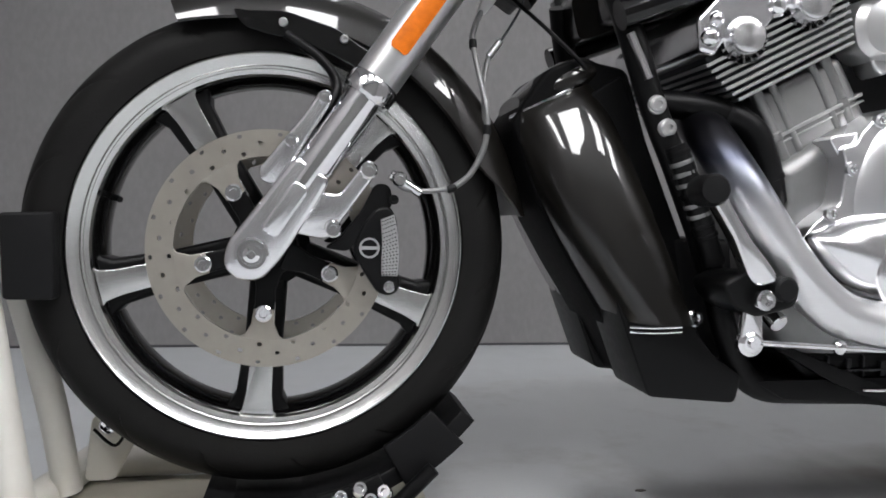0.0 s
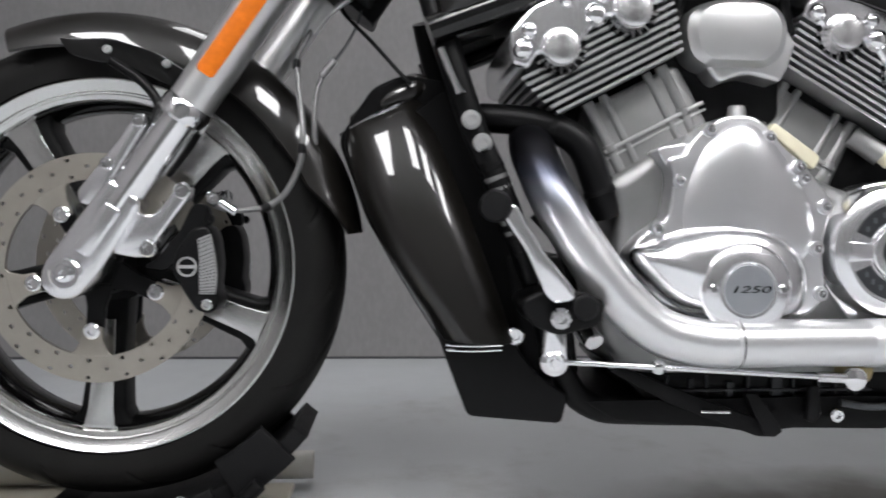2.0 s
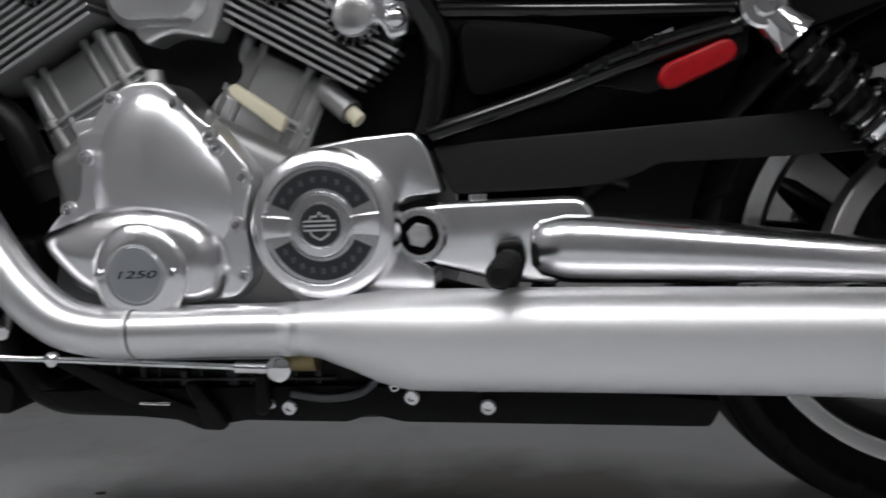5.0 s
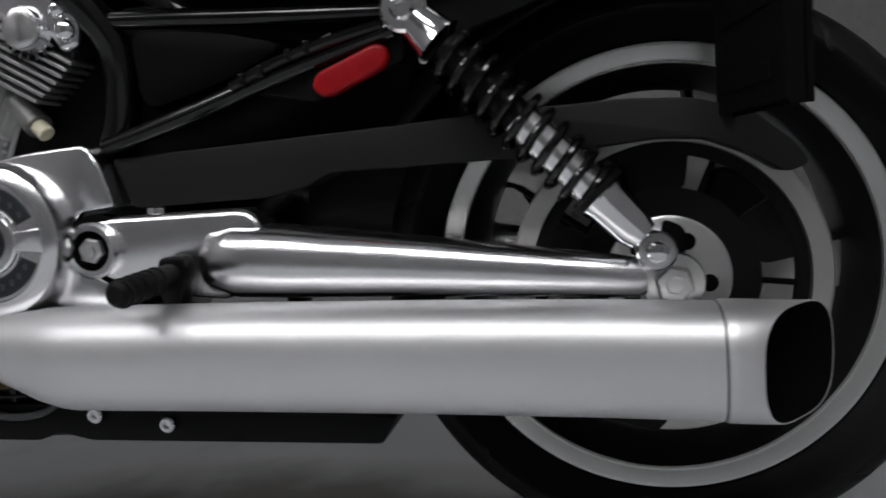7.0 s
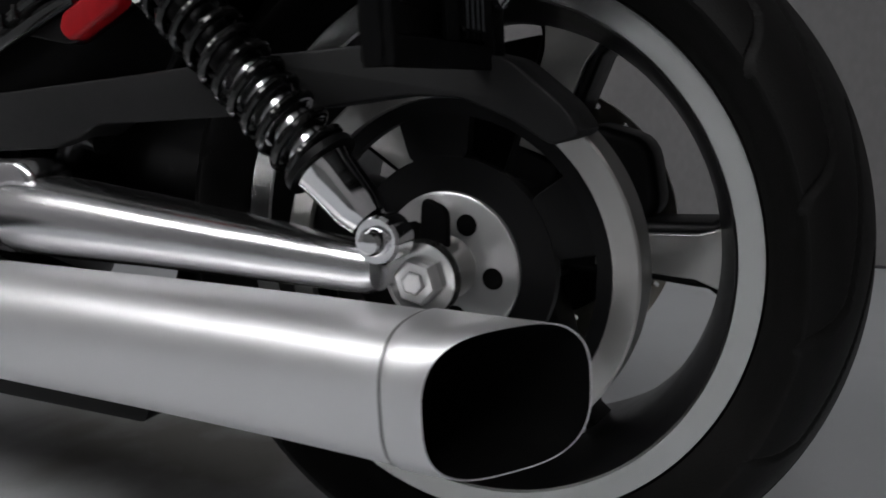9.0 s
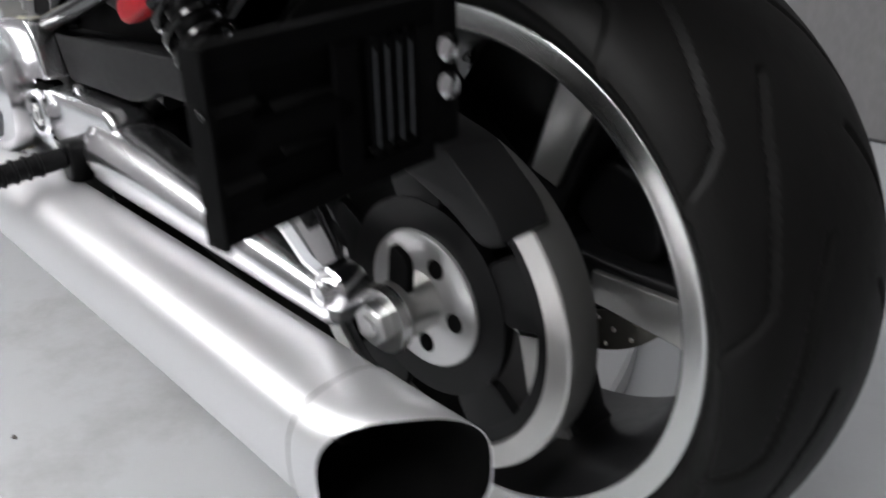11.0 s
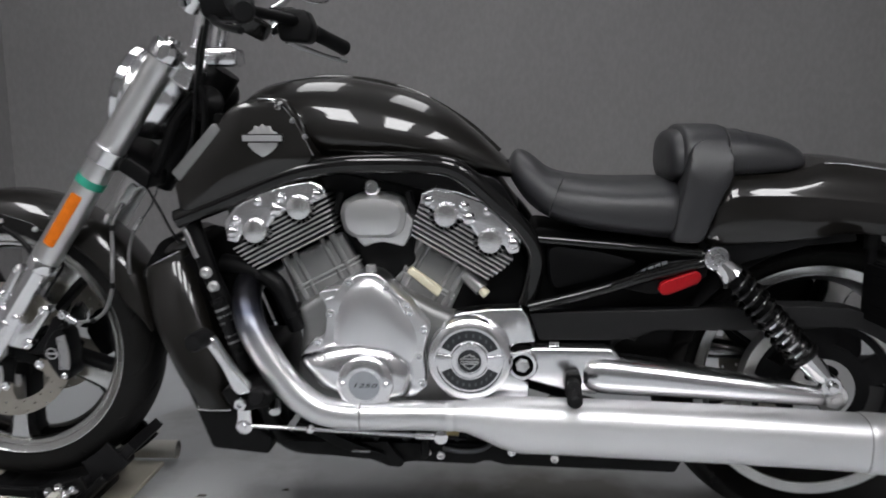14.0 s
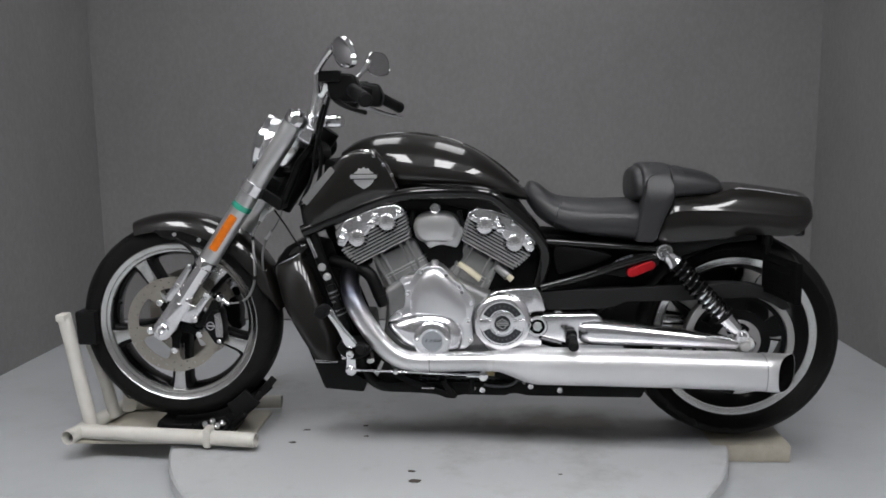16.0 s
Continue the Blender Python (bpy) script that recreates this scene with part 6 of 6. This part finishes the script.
def tail_section(x, wc, zc, zl, wt, zt):
    """Half of one section from the underside, up the flank, over the crease and shoulder to the top; mirrored to a ring."""
    def curve(a, b, c, n):
        return [(a[0] * (1 - t) ** 2 + 2 * b[0] * t * (1 - t) + c[0] * t * t, a[1] * (1 - t) ** 2 + 2 * b[1] * t * (1 - t) + c[1] * t * t) for t in (q / n for q in range(n + 1))]
    h = zc - zl
    half = [(0.0, zl), (wc * 0.6, zl), (wc - 0.022, zl)]
    half += curve((wc - 0.014, zl), (wc - 0.008, zl), (wc - 0.0058, zl + h * 0.10), 3)
    half += curve((wc - 0.0040, zl + h * 0.16), (wc + 0.0062, zl + h * 0.46), (wc - 0.0002, zc - 0.005), 8)
    half += curve((wc, zc - 0.002), (wc, zc), (wc - 0.0014, zc + 0.0022), 3)
    half += curve((wc - 0.0025, zc + 0.004), (wc - 0.25 * (wc - wt), zc + 0.62 * (zt - zc)), (wt + 0.002, zt - 0.001), 10)
    half += curve((wt, zt + 0.0008), (wt - 0.002, zt + 0.0016), (wt - 0.006, zt + 0.002), 2)
    half += [(wt * 0.6, zt + 0.008), (wt * 0.3, zt + 0.012), (0.0, zt + 0.013)]
    return [V((x, -y, z)) for y, z in half] + [V((x, y, z)) for y, z in half[-2:0:-1]]


def smooth_rows(rows, n):
    out = []
    for i in range(len(rows) - 1):
        a, b, c, d = rows[max(0, i - 1)], rows[i], rows[i + 1], rows[min(len(rows) - 1, i + 2)]
        for j in range(n + (i == len(rows) - 2)):
            t = j / n
            out.append([0.5 * (2 * q + (r - p) * t + (2 * p - 5 * q + 4 * r - s) * t * t + (3 * q - p - 3 * r + s) * t ** 3) for p, q, r, s in zip(a, b, c, d)])
    return out


bm = bmesh.new()
rings(bm, [tail_section(*r) for r in smooth_rows(TAIL, 5)])
tail = part("tail_section", bm, M_PAINT, BIKE, "long black pearl tail fender with a creased shoulder", 50)
# thin chrome tube drawn as the bright glint along the top panel's edge
part("tail_edge_glint", tube([(0.832, -0.0952, 0.7998), (0.87, -0.0925, 0.7990), (0.92, -0.0895, 0.7920), (0.97, -0.0865, 0.7840), (1.015, -0.0825, 0.7770)], 0.0016, 6, 8), M_CHROME, tail)
for side in (-1, 1):
    part("tail_underside", slab(rounded([(0.60, 0.640), (0.64, 0.700), (0.70, 0.725), (0.80, 0.722), (0.88, 0.69), (0.90, 0.655), (0.80, 0.645), (0.72, 0.620), (0.66, 0.60)], 0.015), side * 0.10, side * 0.118, 0.004), M_BLACK, tail)
fender("rear_mudguard", RW, 0.330, 150, 88, 0.105, M_MATTE, BIKE, "matte black inner mudguard", 0.03, 30)
part("tail_lamp", box((1.020, -0.06, 0.655), (1.052, 0.06, 0.69), 0.01), M_GLOSS, tail)

# side-mounted plate carrier
PA, PB = V((0.927, -0.111, 0.0)), V((0.9482, -0.303, 0.0))
pd = (PB - PA).normalized()
pn = V((pd.y, -pd.x, 0))
if pn.x < 0:
    pn = -pn
carrier = part("plate_carrier", box((0.918, -0.118, 0.50), (0.934, -0.098, 0.665), 0.003), M_SOOT, BIKE, "black side-mounted number plate carrier, empty")


def plate_bar(name, s0, s1, z0, z1, t0=0.0, t1=0.004, mat=M_SOOT):
    bm = bmesh.new()
    q = [PA + pd * s for s in (s0, s1)]
    lo = [q[0] + pn * t0, q[1] + pn * t0, q[1] + pn * t1, q[0] + pn * t1]
    rings(bm, [[V((p.x, p.y, z + 0.008)) for p in lo] for z in (z0, z1)])
    bmesh.ops.bevel(bm, geom=list(bm.edges), offset=0.0008, segments=1, affect="EDGES")
    return part(name, bm, mat, carrier)


W = (PB - PA).length
plate_bar("panel", 0.002, W - 0.002, 0.500, 0.606, -0.012, -0.007)
plate_bar("rail", 0.0, W, 0.497, 0.514)
plate_bar("rail", 0.0, W, 0.592, 0.608)
plate_bar("rail", 0.085, W, 0.545, 0.562)
plate_bar("stile", 0.0, 0.026, 0.514, 0.592)
plate_bar("stile", W - 0.032, W, 0.514, 0.592)
plate_bar("stile", 0.080, 0.100, 0.514, 0.592)
plate_bar("flange", W - 0.004, W, 0.497, 0.608, -0.010, 0.008)
for k in range(4):
    plate_bar("grille_slat", 0.032 + k * 0.011, 0.038 + k * 0.011, 0.516, 0.590, 0.001, 0.006)
for z in (0.525, 0.582):
    plate_bar("backing", 0.03, W - 0.03, z - 0.008, z + 0.008, -0.014, -0.006)
for s0, s1, z0 in ((0.104, 0.150, 0.566), (0.112, 0.146, 0.540), (0.160, 0.192, 0.530), (0.158, 0.196, 0.572), (0.030, 0.076, 0.520)):
    plate_bar("slot_lip", s0, s1, z0, z0 + 0.004, 0.003, 0.0062, M_GLOSS)
for k in range(4):
    plate_bar("slat_edge", 0.0345 + k * 0.011, 0.0362 + k * 0.011, 0.522, 0.584, 0.006, 0.0068, M_GREY)
part("guard_strap", slab(rounded([(0.855, 0.350), (0.882, 0.352), (0.884, 0.402), (0.862, 0.412)], 0.008, 3), -0.100, -0.108, 0.002), M_SOOT, BIKE)
part("carrier_post", tube([(0.926, -0.108, 0.64), (0.924, -0.105, 0.69), (0.90, -0.09, 0.71)], 0.015, 6, 12), M_SOOT, carrier)
for bz in (0.556, 0.581):
    part("lamp_bolt", lathe([(0, 0), (0.010, 0), (0.0095, 0.005), (0.005, 0.008), (0, 0.009)], (0.934, -0.112, bz), (1, -0.1, 0.1), 20), M_CHROME, carrier)

# red side reflector
bm = slab(rounded([(0.526, 0.562), (0.535, 0.553), (0.545, 0.553), (0.600, 0.576), (0.607, 0.586), (0.603, 0.598), (0.592, 0.600), (0.532, 0.577)], 0.006, 4), -0.130, -0.148, 0.004)
part("red_reflector", bm, M_RED, BIKE, "red side reflector")
part("reflector_plate", slab(rounded([(0.45, 0.565), (0.52, 0.55), (0.62, 0.585), (0.62, 0.625), (0.52, 0.61)], 0.008), -0.115, -0.130, 0.003), M_BLACK, BIKE)
for k in range(4):
    p = V((0.497, 0.592)).lerp(V((0.535, 0.607)), k / 3)
    part("label_bar", slab([(p.x, p.y), (p.x + 0.010, p.y + 0.004), (p.x + 0.009, p.y + 0.010), (p.x - 0.001, p.y + 0.006)], -0.128, -0.1312, 0.0003, steps=1), M_INLAY, BIKE)

# lower guard
SK = [(-0.205, 0.240), (-0.165, 0.216), (-0.03, 0.206), (0.016, 0.198), (0.06, 0.205), (0.18, 0.203), (0.206, 0.212), (0.244, 0.203), (0.574, 0.198), (0.588, 0.226), (0.42, 0.240), (0.15, 0.245)]
sk = part("lower_frame_guard", slab(rounded(SK, 0.006, 3), 0.12, -0.148, 0.006), M_BLACK, BIKE, "black lower frame guard")
for x, z in ((0.114, 0.222), (0.255, 0.233), (0.339, 0.222)):
    bolt("bolt", (x, -0.150, z), 0.0088, 0.008, sk, M_CHROME)
for x, z in ((0.09, 0.224), (0.235, 0.243), (0.33, 0.242)):
    bolt("bolt", (x, -0.145, z), 0.006, 0.006, sk, M_CHROME)
stand = part("side_stand", slab(rounded([(-0.178, 0.280), (-0.160, 0.284), (-0.080, 0.252), (0.012, 0.218), (0.040, 0.206), (0.036, 0.196), (0.010, 0.197), (-0.010, 0.205), (-0.100, 0.238)], 0.004, 3), -0.146, -0.158, 0.003), M_BLACK, sk, "folded black side stand")
part("stand_bracket", slab(rounded([(-0.008, 0.252), (0.008, 0.252), (0.042, 0.204), (0.030, 0.197), (0.018, 0.200)], 0.004, 3), -0.150, -0.163, 0.003), M_MATTE, sk)
part("stand_bracket", slab(rounded([(0.076, 0.260), (0.090, 0.260), (0.092, 0.222), (0.084, 0.212), (0.074, 0.216)], 0.004, 3), -0.148, -0.158, 0.003), M_MATTE, sk)
part("stand_spring", tube([(-0.062, -0.160, 0.229), (-0.044, -0.161, 0.2285), (-0.026, -0.160, 0.228)], 0.0022, 4, 8), M_CHROME, sk)
part("hose_loop", tube([(0.118, -0.155, 0.238), (0.16, -0.157, 0.233), (0.20, -0.157, 0.240), (0.225, -0.152, 0.262)], 0.0045, 6, 12), M_GREY, sk)
part("coolant_hose", tube([(-0.33, -0.09, 0.595), (-0.26, -0.12, 0.585), (-0.212, -0.13, 0.560), (-0.190, -0.13, 0.514), (-0.174, -0.12, 0.470)], 0.019, 6, 16), M_BLACK, BIKE, "black rubber coolant hose")
for cx, cy, cz, dx, dz in ((-0.245, -0.124, 0.580, 0.9, -0.36), (-0.184, -0.1265, 0.500, 0.33, -0.94)):
    part("hose_clamp", lathe([(0.0192, -0.004), (0.0206, -0.0035), (0.0206, 0.0035), (0.0192, 0.004)], (cx, cy, cz), (dx, 0.0, dz), 28, closed=True), M_MATTE, BIKE)
part("regulator", slab(rounded([(-0.30, 0.42), (-0.22, 0.42), (-0.20, 0.26), (-0.27, 0.26)], 0.01), 0.08, -0.10, 0.006), M_BLACK, BIKE)
part("cable", tube([(-0.27, -0.15, 0.47), (-0.245, -0.155, 0.44), (-0.225, -0.15, 0.40), (-0.215, -0.14, 0.36)], 0.006, 6, 10), M_BLACK, BIKE)
bolt("bolt", (-0.238, -0.160, 0.437), 0.008, 0.006, BIKE, M_CHROME)
bolt("bolt", (-0.292, -0.150, 0.322), 0.011, 0.008, BIKE, M_CHROME)

# foot control
fc = part("foot_control", slab(rounded([(-0.300, 0.372), (-0.285, 0.345), (-0.255, 0.332), (-0.205, 0.345), (-0.20, 0.372), (-0.235, 0.385), (-0.275, 0.385)], 0.01), -0.15, -0.235, 0.006), M_BLACK, BIKE, "forward foot control")
arm = [(-0.326, 0.478), (-0.305, 0.482), (-0.296, 0.462), (-0.272, 0.425), (-0.240, 0.388), (-0.236, 0.374), (-0.262, 0.370), (-0.272, 0.380), (-0.292, 0.425), (-0.312, 0.455)]
part("shift_arm", slab(rounded(arm, 0.007, 3), -0.222, -0.245, 0.006), M_POLISH, fc, "polished shift arm")
part("peg_rubber", lathe([(0, 0), (0.015, 0), (0.018, 0.004), (0.018, 0.046), (0.015, 0.052), (0, 0.054)], (-0.325, -0.225, 0.478), (-0.15, -1, 0), 28), M_MATTE, fc, "black rubber toe peg")
bolt("bolt", (-0.256, -0.246, 0.355), 0.012, 0.012, fc, M_CHROME)
part("foot_peg", lathe([(0, 0), (0.017, 0), (0.015, 0.004), (0.015, 0.022), (0.012, 0.025), (0, 0.025)], (-0.228, -0.225, 0.366), (0.06, -1, 0.02), 24), M_MATTE, fc, "black rubber foot peg")
part("link_lever", slab(rounded([(-0.268, 0.360), (-0.246, 0.360), (-0.243, 0.300), (-0.262, 0.290), (-0.272, 0.305)], 0.007, 3), -0.218, -0.230, 0.003), M_CHROME, fc)
part("link_ball", lathe([(0, 0), (0.014, 0), (0.016, 0.004), (0.016, 0.012), (0.010, 0.016), (0.006, 0.016), (0.005, 0.020), (0, 0.020)], (-0.258, -0.216, 0.302), (0, -1, 0), 24), M_CHROME, fc)
part("rod_stop", lathe([(0, -0.008), (0.005, -0.007), (0.0085, -0.003), (0.0085, 0.003), (0.005, 0.007), (0, 0.008)], (-0.133, -0.212, 0.2935), (0, 1, 0), 20), M_CHROME, fc)
part("shift_rod", rod((-0.250, -0.224, 0.302), (0.117, -0.186, 0.274), 0.0035, segs=12), M_CHROME, fc, "thin chrome shift rod")
part("rod_end", lathe([(0, 0), (0.012, 0), (0.014, 0.003), (0.014, 0.010), (0.008, 0.013), (0, 0.013)], (0.117, -0.180, 0.274), (0, -1, 0), 24), M_CHROME, fc)
part("rod_sleeve", rod((0.068, -0.191, 0.2775), (0.105, -0.187, 0.275), 0.0065, segs=12), M_CHROME, fc)
part("spacer", rod((-0.212, -0.18, 0.335), (-0.205, -0.20, 0.32), 0.012), M_CHROME, fc)

# passenger peg
pp = part("passenger_peg", rod((0.370, -0.170, 0.384), (0.366, -0.268, 0.379), 0.0125, segs=20, bev=0.004), M_MATTE, BIKE, "black passenger foot peg")
part("peg_bracket", slab(rounded([(0.355, 0.402), (0.382, 0.404), (0.388, 0.385), (0.376, 0.350), (0.362, 0.347), (0.354, 0.362)], 0.008), -0.145, -0.172, 0.004), M_BLACK, pp)
for k in range(5):
    f = 0.3 + 0.14 * k
    part("rib", lathe([(0.0125, 0), (0.0145, 0.001), (0.0145, 0.004), (0.0125, 0.005)], (0.370 - 0.004 * f, -0.170 - 0.098 * f, 0.384 - 0.005 * f), (-0.04, -1, -0.07), 18, closed=True), M_MATTE, pp)

# ---- wheel chock ----
CH = thing("wheel_chock", (-0.9, 0, DISC_TOP + 0.013), "cream painted tubular front wheel chock with black pads", "wheel chock")
ZT = DISC_TOP + 0.013 + 0.023
def open_tube(a, b, r=0.0225):
    """A thick-walled open tube from a to b."""
    a, b = V(a), V(b)
    n = (b - a).length
    return lathe([(r - 0.0035, 0), (r, 0), (r, n), (r - 0.0035, n)], a, b - a, 28, closed=True)


part("side_tube", open_tube((-1.125, -0.098, ZT), (-0.563, -0.160, ZT)), M_WHITE, CH)
part("side_tube", open_tube((-1.085, 0.165, ZT), (-0.572, 0.190, ZT)), M_WHITE, CH)
part("cross_tube", open_tube((-1.143, -0.155, ZT), (-1.085, 0.200, ZT)), M_WHITE, CH)
part("upright", tube([(-1.108, -0.07, ZT), (-1.128, -0.075, 0.20), (-1.145, -0.08, 0.32), (-1.160, -0.085, 0.42)], 0.0205, 5, 20), M_WHITE, CH)
part("brace", tube([(-1.085, 0.04, ZT), (-1.10, 0.025, 0.18), (-1.12, 0.0, 0.30), (-1.14, -0.02, 0.40)], 0.019, 5, 16), M_WHITE, CH)
part("head_plate", box((-1.178, -0.108, 0.412), (-1.148, -0.064, 0.434), 0.004), M_WHITE, CH)
part("wire_tie", tube([(-1.04, 0.03, 0.18), (-1.02, 0.0, 0.205), (-1.0, 0.0, 0.17), (-1.02, 0.02, 0.13), (-1.05, 0.03, 0.15)], 0.0022, 6, 8), M_BLACK, CH)
pad1 = [(-1.128, 0.438), (-1.066, 0.440), (-1.066, 0.335), (-1.124, 0.335)]
part("wheel_pad", slab(rounded(pad1, 0.006, 3), -0.085, 0.085, 0.006), M_MATTE, CH, "black wheel pad")
part("bracket_plate", slab(rounded([(-1.06, 0.16), (-1.02, 0.17), (-1.0, 0.13), (-1.03, 0.07), (-1.07, 0.07)], 0.01), 0.06, 0.068, 0.002), M_WHITE, CH)
bolt("bolt", (-1.035, 0.055, 0.15), 0.012, 0.014, CH, M_CHROME)
# cradle of short pads under the tyre
cr = part("cradle", slab([(FW.x + r * math.cos(radians(a)), FW.z + r * math.sin(radians(a))) for r, aa in ((0.322, range(256, 324, 4)), (0.345, range(320, 252, -4))) for a in aa], -0.075, 0.075, 0.003), M_MATTE, CH, "black curved cradle under the tyre")
for a0, a1, ro in ((258, 276, 0.362), (281, 296, 0.360), (300, 315, 0.352)):
    seg = [(FW.x + r * math.cos(radians(a)), FW.z + r * math.sin(radians(a))) for r, aa in ((0.290 if a0 == 300 else 0.318, range(a0, a1 + 1, 3)), (ro, range(a1, a0 - 1, -3))) for a in aa]
    part("cradle_pad", slab(seg, -0.082, -0.070, 0.003), M_MATTE, CH)
    part("cradle_pad", slab(seg, 0.070, 0.082, 0.003), M_MATTE, CH)
part("cradle_foot", box((-0.90, -0.06, DISC_TOP + 0.013), (-0.66, 0.06, 0.080), 0.006), M_BLACK, CH)
part("clamp", box((-0.722, -0.170, ZT - 0.0245), (-0.700, -0.118, ZT + 0.034), 0.005), M_WHITE, CH)
for k, (x, z) in enumerate(((-0.73, 0.105), (-0.705, 0.115), (-0.69, 0.10), (-0.672, 0.11))):
    bolt("bolt", (x, -0.115, z - 0.01), 0.0095, 0.012, CH, M_CHROME, (0.3 - 0.2 * k, -1, 0.6))
part("latch", rod((-0.66, -0.10, 0.075), (-0.61, -0.10, 0.125), 0.010), M_BLACK, CH)
part("pivot_pin", rod((-0.668, -0.12, 0.07), (-0.668, 0.13, 0.07), 0.013), M_BLACK, CH)
